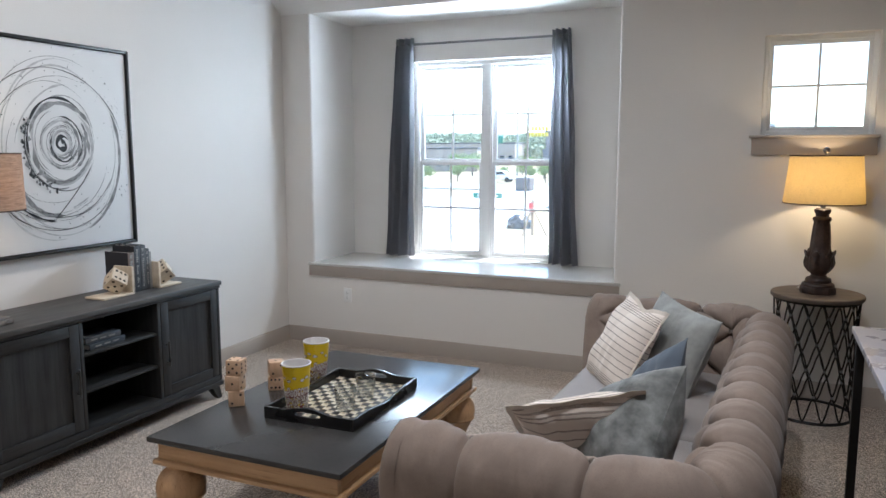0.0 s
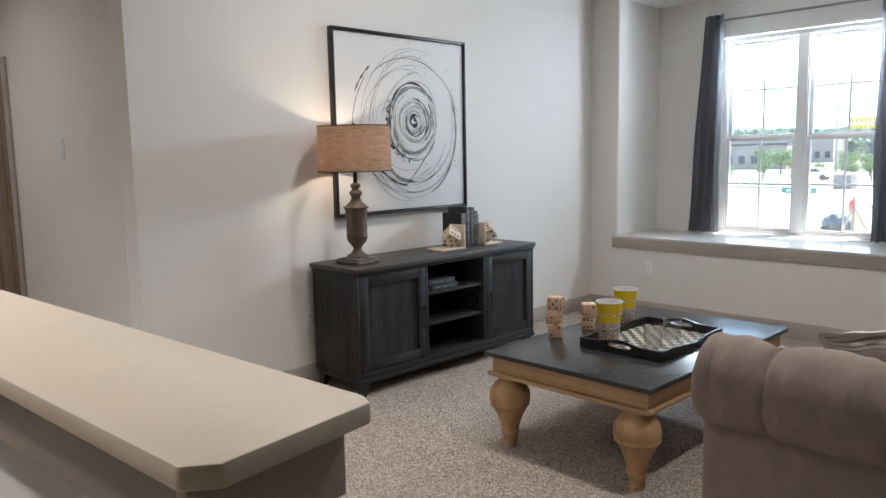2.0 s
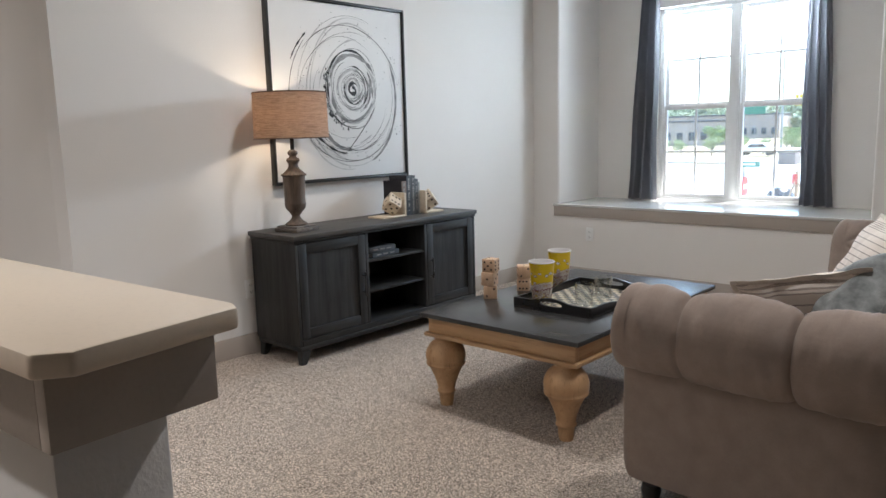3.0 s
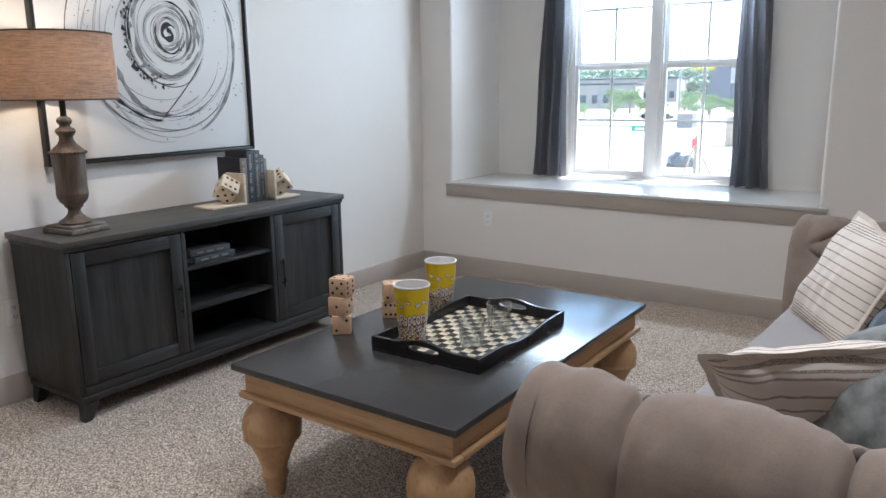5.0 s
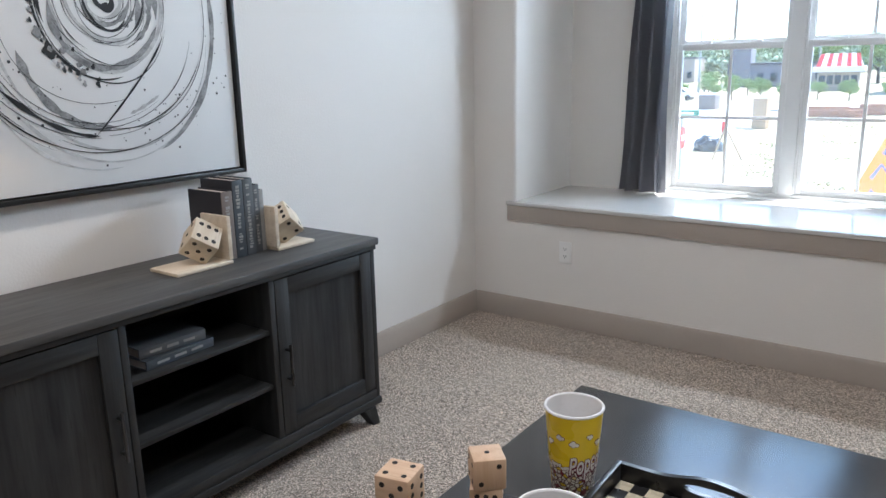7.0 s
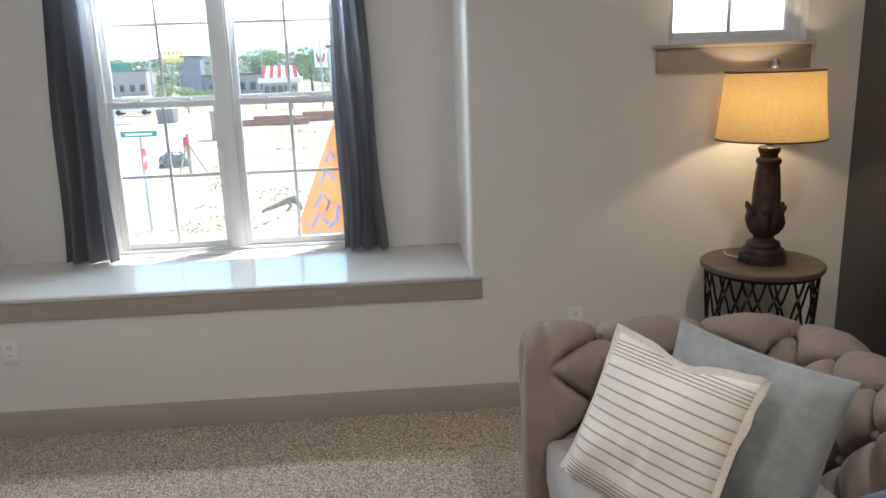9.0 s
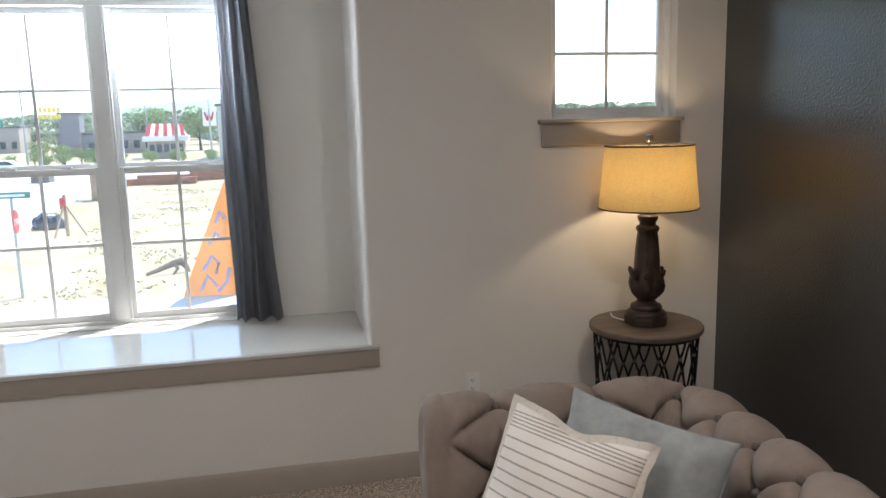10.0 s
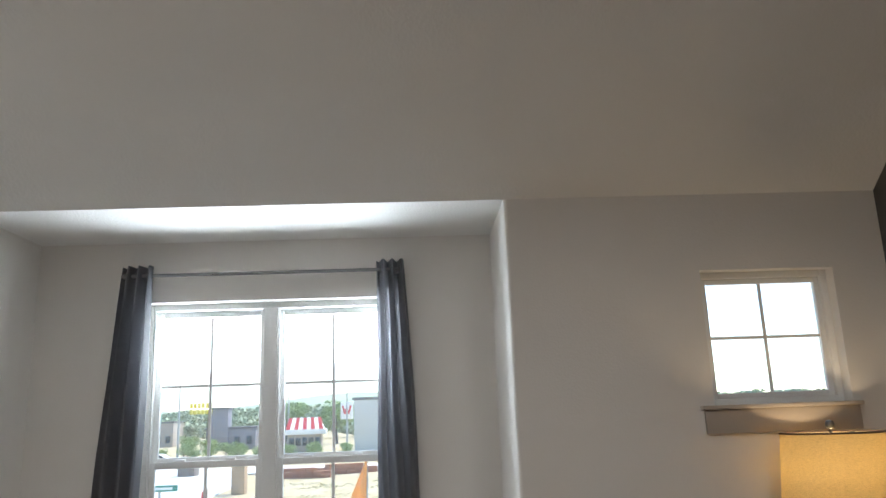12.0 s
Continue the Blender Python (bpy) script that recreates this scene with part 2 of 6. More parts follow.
M = {}
M["wall"] = painted_wall("warm_white_paint", (0.80, 0.765, 0.725))
M["ceiling"] = painted_wall("ceiling_paint", (0.85, 0.83, 0.80), peel=0.5, scale=70.0)
M["trim"] = plain("taupe_trim_paint", (0.42, 0.365, 0.315), 0.45, var=0.04, bump=0.05)
M["seat_paint"] = plain("light_gloss_paint", (0.60, 0.585, 0.555), 0.13, var=0.03, bump=0.02, rough_var=0.03, spec=0.4)
M["dark_wall"] = painted_wall("charcoal_paint", (0.022, 0.021, 0.021), 0.34, 0.6, 90.0)
M["dark_wall"].node_tree.nodes["Principled BSDF"].inputs["Specular IOR Level"].default_value = 1.0
M["dark_wall"].node_tree.nodes["Principled BSDF"].inputs["IOR"].default_value = 1.62
M["white_vinyl"] = plain("white_vinyl", (0.85, 0.85, 0.84), 0.35, var=0.03, bump=0.03)
M["cap"] = plain("cream_gloss_paint", (0.72, 0.60, 0.465), 0.36, var=0.03, bump=0.08)
M["carpet"] = carpet_mat()
M["glass"] = pane_glass()
M["tumbler"] = drinking_glass()
M["curtain"] = curtain_cloth("grey_curtain_cloth", (0.34, 0.34, 0.365))
M["steel"] = plain("brushed_steel", (0.27, 0.27, 0.27), 0.34, 1.0, var=0.06, fine=300)
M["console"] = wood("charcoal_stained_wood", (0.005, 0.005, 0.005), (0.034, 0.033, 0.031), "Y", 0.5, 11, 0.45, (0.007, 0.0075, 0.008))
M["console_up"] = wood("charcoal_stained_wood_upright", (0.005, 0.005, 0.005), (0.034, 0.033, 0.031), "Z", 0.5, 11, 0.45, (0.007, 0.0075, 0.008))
M["console_top"] = wood("charcoal_lighter_top", (0.042, 0.040, 0.038), (0.088, 0.083, 0.078), "Y", 0.5, 9, 0.3)
M["iron"] = plain("dark_iron", (0.018, 0.016, 0.015), 0.45, 0.6, var=0.2, bump=0.2)
M["pewter"] = plain("pewter_handle", (0.09, 0.088, 0.085), 0.35, 0.9)
M["table_top"] = plain("dark_slate_top", (0.040, 0.038, 0.037), 0.25, var=0.10, big=4, fine=60, bump=0.02, rough_var=0.012, spec=0.45)
M["pine"] = wood("honey_pine", (0.42, 0.245, 0.115), (0.56, 0.36, 0.19), "X", 0.5, 7, 0.3, (0.24, 0.12, 0.05))
M["pine_y"] = wood("honey_pine_lengthwise", (0.42, 0.245, 0.115), (0.56, 0.36, 0.19), "Y", 0.5, 7, 0.3, (0.24, 0.12, 0.05))
M["pine_leg"] = wood("honey_pine_turned", (0.38, 0.215, 0.10), (0.53, 0.33, 0.17), "Z", 0.5, 6, 0.35, (0.20, 0.10, 0.04))
M["sofa"] = fabric("taupe_velvet", (0.290, 0.226, 0.188), 700, 0.12, 0.12, 11, 0.4)
M["sofa_seat"] = fabric("grey_seat_cloth", (0.33, 0.30, 0.285), 700, 0.06, 0.35)
M["button"] = fabric("taupe_button", (0.16, 0.13, 0.11), 700, 0.05, 0.3)
M["black_leg"] = plain("black_stained_leg", (0.012, 0.011, 0.010), 0.3)
M["linen"] = striped_linen()
M["linen_edge"] = fabric("linen_fringe", (0.70, 0.62, 0.53), 300, 0.15, 0.1)
M["grey_velvet"] = fabric("blue_grey_velvet", (0.34, 0.345, 0.33), 900, 0.18, 0.5, 16)
M["silver_velvet"] = fabric("silver_grey_velvet", (0.20, 0.205, 0.198), 900, 0.55, 0.4, 17, 0.4)
M["denim"] = fabric("slate_blue_cloth", (0.115, 0.135, 0.165), 600, 0.2, 0.2)
M["burlap"] = lampshade("burlap_shade", (0.60, 0.49, 0.41), (0.52, 0.40, 0.31))
M["oatmeal"] = lampshade("oatmeal_shade", (0.70, 0.60, 0.42), (0.82, 0.69, 0.42), 75, 0.55)
M["shade_trim"] = plain("shade_binding", (0.10, 0.07, 0.055), 0.8)
M["lamp_wood"] = wood("weathered_brown_wood", (0.055, 0.036, 0.025), (0.19, 0.135, 0.098), "Z", 0.45, 22, 0.5, (0.03, 0.02, 0.014))
M["lamp_base"] = wood("weathered_grey_wood", (0.07, 0.055, 0.045), (0.22, 0.185, 0.155), "X", 0.6, 20, 0.6, (0.04, 0.03, 0.025))
M["carved"] = plain("carved_dark_wood", (0.045, 0.026, 0.020), 0.42, var=0.5, big=30, fine=160, bump=0.5, dist=0.002)
M["canvas"] = plain("white_canvas", (0.76, 0.755, 0.745), 0.75, var=0.03, fine=700, bump=0.25)
M["black_frame"] = plain("black_frame", (0.012, 0.012, 0.012), 0.4)
M["ink"] = plain("black_ink", (0.012, 0.012, 0.013), 0.5, var=0.3, big=40)
M["wash"] = plain("grey_wash", (0.28, 0.28, 0.28), 0.7, var=0.45, big=25)
M["pale_wash"] = plain("pale_grey_wash", (0.52, 0.52, 0.515), 0.7, var=0.25, big=25)
M["die_wood"] = wood("light_pine_die", (0.56, 0.355, 0.22), (0.68, 0.47, 0.31), "Z", 0.6, 16, 0.15, (0.42, 0.26, 0.15))
M["cream_wood"] = wood("distressed_cream_wood", (0.58, 0.47, 0.34), (0.72, 0.62, 0.48), "Y", 0.6, 14, 0.25, (0.25, 0.16, 0.09))
M["pip"] = plain("burnt_pip", (0.02, 0.013, 0.009), 0.7)
M["tray"] = plain("black_lacquer_tray", (0.010, 0.009, 0.009), 0.3, var=0.3)
M["board_dark"] = plain("board_dark_square", (0.022, 0.021, 0.022), 0.3)
M["board_light"] = plain("board_cream_square", (0.62, 0.54, 0.40), 0.3, var=0.1, big=20)
M["cup_yellow"] = plain("yellow_cup", (0.80, 0.57, 0.015), 0.3, var=0.03, bump=0.02)
M["cup_white"] = plain("white_cup", (0.78, 0.74, 0.71), 0.35, var=0.03, bump=0.02)
M["cup_print"] = printed_popcorn()
M["cup_maroon"] = plain("maroon_print", (0.14, 0.012, 0.03), 0.4)
M["outlet"] = plain("outlet_plastic", (0.86, 0.85, 0.83), 0.35, var=0.02, bump=0.03)
M["slot"] = plain("outlet_slot", (0.03, 0.03, 0.03), 0.6)
M["book_black"] = plain("black_cloth_cover", (0.020, 0.018, 0.022), 0.6, fine=500)
M["book_grey"] = plain("grey_cloth_cover", (0.085, 0.09, 0.095), 0.6, fine=500)
M["book_slate"] = plain("slate_cover", (0.05, 0.058, 0.066), 0.55, fine=500)
M["book_brown"] = plain("brown_spine", (0.17, 0.135, 0.115), 0.6, fine=500)
M["paper"] = plain("page_edges", (0.55, 0.48, 0.42), 0.8, fine=900, stretch=(1, 1, 1))
M["gilt"] = plain("spine_print", (0.27, 0.26, 0.245), 0.5)
M["stand_top"] = wood("grey_brown_round_top", (0.105, 0.078, 0.06), (0.165, 0.128, 0.10), "X", 0.5, 8, 0.25)
M["desk_top"] = plain("pale_grey_desk_top", (0.40, 0.38, 0.40), 0.3, var=0.12, big=6)
M["door_wood"] = wood("brown_door", (0.20, 0.135, 0.085), (0.29, 0.21, 0.14), "Z", 0.5, 6, 0.1)
M["ground"] = dry_ground()
M["asphalt"] = plain("pale_road", (0.58, 0.56, 0.53), 0.9, var=0.1, big=0.3, fine=20)
M["concrete"] = plain("concrete", (0.52, 0.50, 0.46), 0.9, var=0.1, big=1, fine=30)
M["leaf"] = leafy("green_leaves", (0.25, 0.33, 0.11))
# distance haze is put into this paler, greyer leaf colour
M["leaf_hazed"] = leafy("far_leaves_haze_tinted", (0.31, 0.35, 0.22))
M["bark"] = plain("bark", (0.12, 0.09, 0.065), 0.9, var=0.3, fine=40, bump=0.6, dist=0.01)
M["red"] = plain("red_roof_stripe", (0.48, 0.03, 0.03), 0.5, var=0.06)
M["white_ext"] = plain("white_exterior", (0.78, 0.76, 0.72), 0.6, var=0.05, big=0.5)
M["stone_grey"] = plain("purple_grey_stone", (0.20, 0.185, 0.205), 0.8, var=0.2, big=1.5, fine=8)
M["tan_wall"] = plain("tan_stucco", (0.36, 0.30, 0.25), 0.8, var=0.1, big=0.5, fine=6)
M["roof_dark"] = plain("dark_roof", (0.10, 0.095, 0.095), 0.8)
M["ext_glass"] = plain("dark_glazing", (0.03, 0.035, 0.04), 0.15)
M["brick"] = plain("clay_brick", (0.30, 0.13, 0.075), 0.85, var=0.25, big=2)
M["orange"] = plain("orange_cloth", (0.80, 0.40, 0.09), 0.7, var=0.1, big=2)
M["violet"] = plain("violet_print", (0.27, 0.26, 0.42), 0.7)
M["car_black"] = plain("dark_car_paint", (0.02, 0.022, 0.026), 0.2)
M["rubber"] = plain("tyre_rubber", (0.015, 0.015, 0.015), 0.8)
M["sign_green"] = plain("green_sign", (0.02, 0.20, 0.13), 0.5)
M["sign_red"] = plain("red_sign", (0.55, 0.03, 0.025), 0.5)
M["sign_yellow"] = plain("yellow_sign", (0.70, 0.55, 0.03), 0.5)
M["post"] = plain("galvanised_post", (0.38, 0.38, 0.37), 0.5, 0.6)
M["raw_wood"] = wood("raw_timber", (0.30, 0.20, 0.12), (0.44, 0.31, 0.20), "Z", 0.8, 6, 0.3)
M["siding"] = plain("exterior_siding", (0.55, 0.52, 0.47), 0.7)


# ---- building helpers ----
def box(x0, x1, y0, y1, z0, z1, b=0.003, seg=2):
    bm = bmesh.new()
    bmesh.ops.create_cube(bm, size=1)
    bmesh.ops.scale(bm, verts=bm.verts, vec=(abs(x1 - x0), abs(y1 - y0), abs(z1 - z0)))
    bmesh.ops.translate(bm, verts=bm.verts, vec=((x0 + x1) / 2, (y0 + y1) / 2, (z0 + z1) / 2))
    if b:
        bmesh.ops.bevel(bm, geom=bm.edges[:], offset=b, segments=seg, profile=0.5, affect="EDGES")
    return bm


def moved(bm, m):
    bmesh.ops.transform(bm, matrix=m, verts=bm.verts)
    return bm


def joined(*bms):
    out = bmesh.new()
    for b in bms:
        tmp = bpy.data.meshes.new("tmp")
        b.to_mesh(tmp)
        b.free()
        out.from_mesh(tmp)
        bpy.data.meshes.remove(tmp)
    return out


def lathe(profile, n=32):
    """Turned round z from (radius, height) pairs, closed at both ends."""
    bm = bmesh.new()
    rings = []
    for r, z in profile:
        if r < 1e-5:
            rings.append([bm.verts.new((0, 0, z))])
        else:
            rings.append([bm.verts.new((r * math.cos(2 * math.pi * i / n), r * math.sin(2 * math.pi * i / n), z)) for i in range(n)])
    for a, b in zip(rings, rings[1:]):
        for i in range(n):
            j = (i + 1) % n
            if len(a) == 1 and len(b) == 1:
                continue
            if len(a) == 1:
                bm.faces.new((a[0], b[j], b[i]))
            elif len(b) == 1:
                bm.faces.new((a[i], a[j], b[0]))
            else:
                bm.faces.new((a[i], a[j], b[j], b[i]))
    for ring, flip in ((rings[0], True), (rings[-1], False)):
        if len(ring) > 1:
            bm.faces.new(ring[::-1] if flip else ring)
    bmesh.ops.recalc_face_normals(bm, faces=bm.faces)
    return bm


def tube(points, r, n=8, closed=False):
    bm = bmesh.new()
    pts = [Vector(p) for p in points]
    rings = []
    k = len(pts)
    up = Vector((0, 0, 1))
    for i, p in enumerate(pts):
        a = pts[(i - 1) % k] if (closed or i) else p
        b = pts[(i + 1) % k] if (closed or i < k - 1) else p
        t = (b - a).normalized()
        s = t.cross(up)
        if s.length < 1e-3:
            s = t.cross(Vector((1, 0, 0)))
        s.normalize()
        w = s.cross(t)
        rr = r[i] if isinstance(r, (list, tuple)) else r
        rings.append([bm.verts.new(p + rr * (math.cos(2 * math.pi * j / n) * s + math.sin(2 * math.pi * j / n) * w)) for j in range(n)])
    pairs = list(zip(rings, rings[1:])) + ([(rings[-1], rings[0])] if closed else [])
    for a, b in pairs:
        for j in range(n):
            q = (j + 1) % n
            bm.faces.new((a[j], a[q], b[q], b[j]))
    if not closed:
        bm.faces.new(rings[0][::-1])
        bm.faces.new(rings[-1])
    bmesh.ops.recalc_face_normals(bm, faces=bm.faces)
    return bm


def prism(outline, lo, hi, axis="z", b=0.0):
    """An outline in two axes, pushed along the third."""
    bm = bmesh.new()

    def at(p, q):
        return {"z": (p[0], p[1], q), "y": (p[0], q, p[1]), "x": (q, p[0], p[1])}[axis]
    a = [bm.verts.new(at(p, lo)) for p in outline]
    c = [bm.verts.new(at(p, hi)) for p in outline]
    bm.faces.new(a)
    bm.faces.new(c[::-1])
    for i in range(len(a)):
        j = (i + 1) % len(a)
        bm.faces.new((a[i], c[i], c[j], a[j]))
    bmesh.ops.recalc_face_normals(bm, faces=bm.faces)
    if b:
        bmesh.ops.bevel(bm, geom=bm.edges[:], offset=b, segments=2, profile=0.5, affect="EDGES")
    return bm


def mesh_of(name, bm, material, angle=35):
    me = bpy.data.meshes.new(name)
    bm.to_mesh(me)
    bm.free()
    me.materials.append(M[material] if isinstance(material, str) else material)
    me.polygons.foreach_set("use_smooth", [True] * len(me.polygons))
    me.set_sharp_from_angle(angle=radians(angle))
    return me


def part(name, bm, material, parent=None, label="", angle=35):
    ob = new(name, bm if isinstance(bm, bpy.types.Mesh) else mesh_of(name, bm, material, angle))
    if parent:
        ob.parent = parent
    return tagged(ob, label=label)


def thing(name, label, category, at=(0, 0, 0), turn=0, group=""):
    ob = new(name)
    ob.matrix_basis = pose(*at, 0, 0, turn)
    return tagged(ob, label=label, category=category, group=group)


def solid(name, bm, material, label, category, kind="", group="", angle=35):
    return tagged(part(name, bm, material, None, label, angle), category=category, kind=kind, group=group)


# ---- the room ----
XL, XR, YF, YN, YB, XH = -3.44, 1.022, 5.035, 5.70, -4.2, -6.6
YC, ZC, ZT = 1.014, 2.64, 3.49        # the hall wall, the eaves and the flat ceiling
NX0, NX1, SEAT = -3.176, -0.748, 0.667  # the window niche
WX0, WX1, WZ0, WZ1 = -2.616, -1.294, 0.669, 2.312
SX0, SX1, SZ0, SZ1 = 0.138, 0.766, 1.667, 2.277
PITCH = 0.745
YT = YF - (ZT - ZC) / PITCH


def gable(y0, y1):
    """Top of a side wall under the sloping ceiling, as (y, z)."""
    return [(y0, 0), (y1, 0), (y1, ZC + 0.0), (YT, ZT), (y0, ZT)]


floor = solid("floor", box(XH - 0.2, XR + 0.2, YB - 0.2, YF, -0.2, 0, 0), "carpet", "beige and grey cut pile carpet over the whole room", "floor", "structure")
W = 0.16
wall = "wall"
solid("wall_west", prism(gable(YC, YF + W), XL - W, XL, "x"), wall, "warm white painted wall behind the media console", "wall", "structure")
solid("wall_hall", box(XH - 0.2, XL - W - 0.001, YC, YC + W, 0, ZT, 0.004), wall, "warm white painted hall wall with a light switch", "wall", "structure")
solid("wall_east", prism(gable(YB, YF + W), XR, XR + W, "x"), "dark_wall", "charcoal painted accent wall with a satin sheen", "wall", "structure")
solid("wall_south", box(XH - 0.2, XR + W, YB - W, YB, 0, ZT, 0), wall, "warm white painted wall", "wall", "structure")
solid("wall_hall_end", box(XH - W, XH, YB, YC, 0, ZT, 0), wall, "warm white painted wall", "wall", "structure")


def wall_with_hole(x0, x1, z0, z1, hx0, hx1, hz0, hz1, y0, y1):
    return joined(box(x0, hx0, y0, y1, z0, z1, 0), box(hx1, x1, y0, y1, z0, z1, 0),
                  box(hx0, hx1, y0, y1, z0, hz0, 0), box(hx0, hx1, y0, y1, hz1, z1, 0))


def bull(x, side, r=0.02):
    """A rounded plaster corner at x, towards the room."""
    return [(x + side * r * (1 - math.sin(a)), YF + r * (1 - math.cos(a))) for a in [i * math.pi / 12 for i in range(7)]]


LOW = SEAT - 0.025
north = joined(
    box(XL, 0.0, YF, YF + W, 0, LOW, 0), prism([(XL, YF), *bull(NX0, -1), (NX0, YF + W), (XL, YF + W)], LOW, ZC + 0.12),
    prism([*bull(NX1, 1)[::-1], (0.0, YF), (0.0, YF + W), (NX1, YF + W)], LOW, ZC + 0.12),
    wall_with_hole(0.0, XR, 0, ZC + 0.12, SX0, SX1, SZ0, SZ1, YF, YF + W))
solid("wall_north", north, wall, "warm white painted wall with a niche and a small window", "wall", "structure")
for nx0 in (NX0 - W, NX1):
    solid("wall_niche_side", box(nx0, nx0 + W, YF + W, YN, 0.3, ZC + 0.1, 0), wall, "pale painted side of the window niche", "wall", "structure")
for a, b, z0, z1 in ((NX0 - W, WX0, 0.3, ZC + 0.1), (WX1, NX1 + W, 0.3, ZC + 0.1), (WX0, WX1, 0.3, WZ0), (WX0, WX1, WZ1, ZC + 0.1)):
    solid("wall_niche", box(a, b, YN, YN + 0.2, z0, z1, 0), wall, "pale painted walls of the window niche", "wall", "structure")
solid("niche_ceiling", box(NX0 - W, NX1 + W, YF + 0.002, YN + 0.2, ZC, ZC + 0.2, 0), "ceiling", "flat white ceiling of the window niche", "ceiling", "structure")
ceil = prism([(YF + 0.002, ZC), (YF + 0.002, ZC + 0.15), (YT, ZT + 0.15), (YB - W, ZT + 0.15), (YB - W, ZT), (YT, ZT)], XH - 0.2, XR + W, "x")
solid("ceiling", ceil, "ceiling", "white textured ceiling sloping down to the window wall", "ceiling", "structure")
solid("eave", box(NX0 - 1.5, XR + 1.2, YN + 0.202, YN + 0.8, 2.74, 2.90, 0.01), "siding", "painted roof overhang above the windows", "roof", "structure")
# out of view, added to keep sun through the small window off the floor
solid("eave", box(NX1 + W + 0.002, XR + 1.2, YF + W + 0.002, YN + 0.2, 2.78, 2.90, 0.01), "siding", "unseen overhang added above the small window to block the sun", "roof", "structure")


# unseen ceiling lamps, added as fill to brighten the room
def downlight(x, y, beam=150, part_on=1.0):
    d = thing("recessed_light", "unseen ceiling fill light with a white ring, added to brighten the room", "ceiling light", (x, y, ZT), 0, "recessed ceiling lights")
    part("trim_ring", lathe([(0.075, -0.004), (0.098, -0.004), (0.10, 0.0), (0.075, 0.0)], 32), "white_vinyl", d)
    data = bpy.data.lights.new("downlight", "AREA")
    data.shape, data.size, data.energy, data.color = "DISK", 0.15, CEILING_FILL * part_on, (1.0, 0.945, 0.88)
    data.spread = radians(beam)
    ob = new("downlight", data)
    ob.location, ob.parent = (0, 0, -0.006), d


downlight(-2.05, 2.3, 150, 0.75)
downlight(-0.1, 2.1, 150, 1.0)
# fill near the half wall, to brighten its south face and cap
downlight(-1.6, -1.15, 100, 0.9)
downlight(-3.2, -1.4, 100, 0.8)
downlight(-4.9, -0.6, 120, 0.7)

# baseboards, chamfered on top
def base_profile(d):
    return [(0, 0), (d * 0.016, 0), (d * 0.016, 0.105), (d * 0.006, 0.122), (0, 0.122)]


solid("baseboard", prism([(YF - a, z) for a, z in base_profile(1)], XL + 0.016, XR, "x"), "trim", "taupe painted baseboard", "baseboard", "structure")
solid("baseboard_west", prism([(XL + a, z) for a, z in base_profile(1)], YC - 0.016, YF, "y"), "trim", "taupe painted baseboard", "baseboard", "structure")
solid("baseboard_hall", prism([(YC - a, z) for a, z in base_profile(1)], XH, XL, "x"), "trim", "taupe painted baseboard", "baseboard", "structure")
solid("baseboard_east", prism([(XR - a, z) for a, z in base_profile(1)], YB, YF - 0.016, "y"), "trim", "taupe painted baseboard", "baseboard", "structure")

# window seat
seat = thing("window_seat", "built-in window seat with a glossy pale top and taupe fascia", "window seat", (0, 0, 0))
tagged(seat, kind="structure")
part("seat_top", box(NX0 - 0.05, NX1 + 0.05, YF - 0.022, YF - 0.001, SEAT - 0.022, SEAT, 0.006), "seat_paint", seat)
part("seat_board", box(NX0 + 0.001, NX1 - 0.001, YF - 0.001, YN, SEAT - 0.022, SEAT, 0), "seat_paint", seat)
part("fascia", box(NX0 - 0.045, NX1 + 0.045, YF - 0.014, YF - 0.001, SEAT - 0.106, SEAT - 0.0225, 0.003), "trim", seat, "taupe painted fascia board")


def sash(parent, x0, x1, z0, z1, y, d=0.032, w=0.032, low=0.0):
    s = part("sash", joined(box(x0, x0 + w, y, y + d, z0, z1, 0.003), box(x1 - w, x1, y, y + d, z0, z1, 0.003),
                            box(x0 + w, x1 - w, y, y + d, z1 - w, z1, 0.003), box(x0 + w, x1 - w, y, y + d, z0, z0 + w + low, 0.003)), "white_vinyl", parent)
    cx, cz = (x0 + x1) / 2, (z0 + low + z1) / 2
    part("muntin", box(cx - 0.008, cx + 0.008, y + 0.010, y + 0.020, z0 + w + low, z1 - w, 0.002), "white_vinyl", s)
    for a, b in ((x0 + w, cx - 0.008), (cx + 0.008, x1 - w)):
        part("muntin", box(a, b, y + 0.011, y + 0.019, cz - 0.008, cz + 0.008, 0.002), "white_vinyl", s)
    p = part("pane", box(x0 + w - 0.002, x1 - w + 0.002, y + 0.0135, y + 0.0165, z0 + w + low - 0.002, z1 - w + 0.002, 0), "glass", s)
    p.visible_shadow = False
    return s


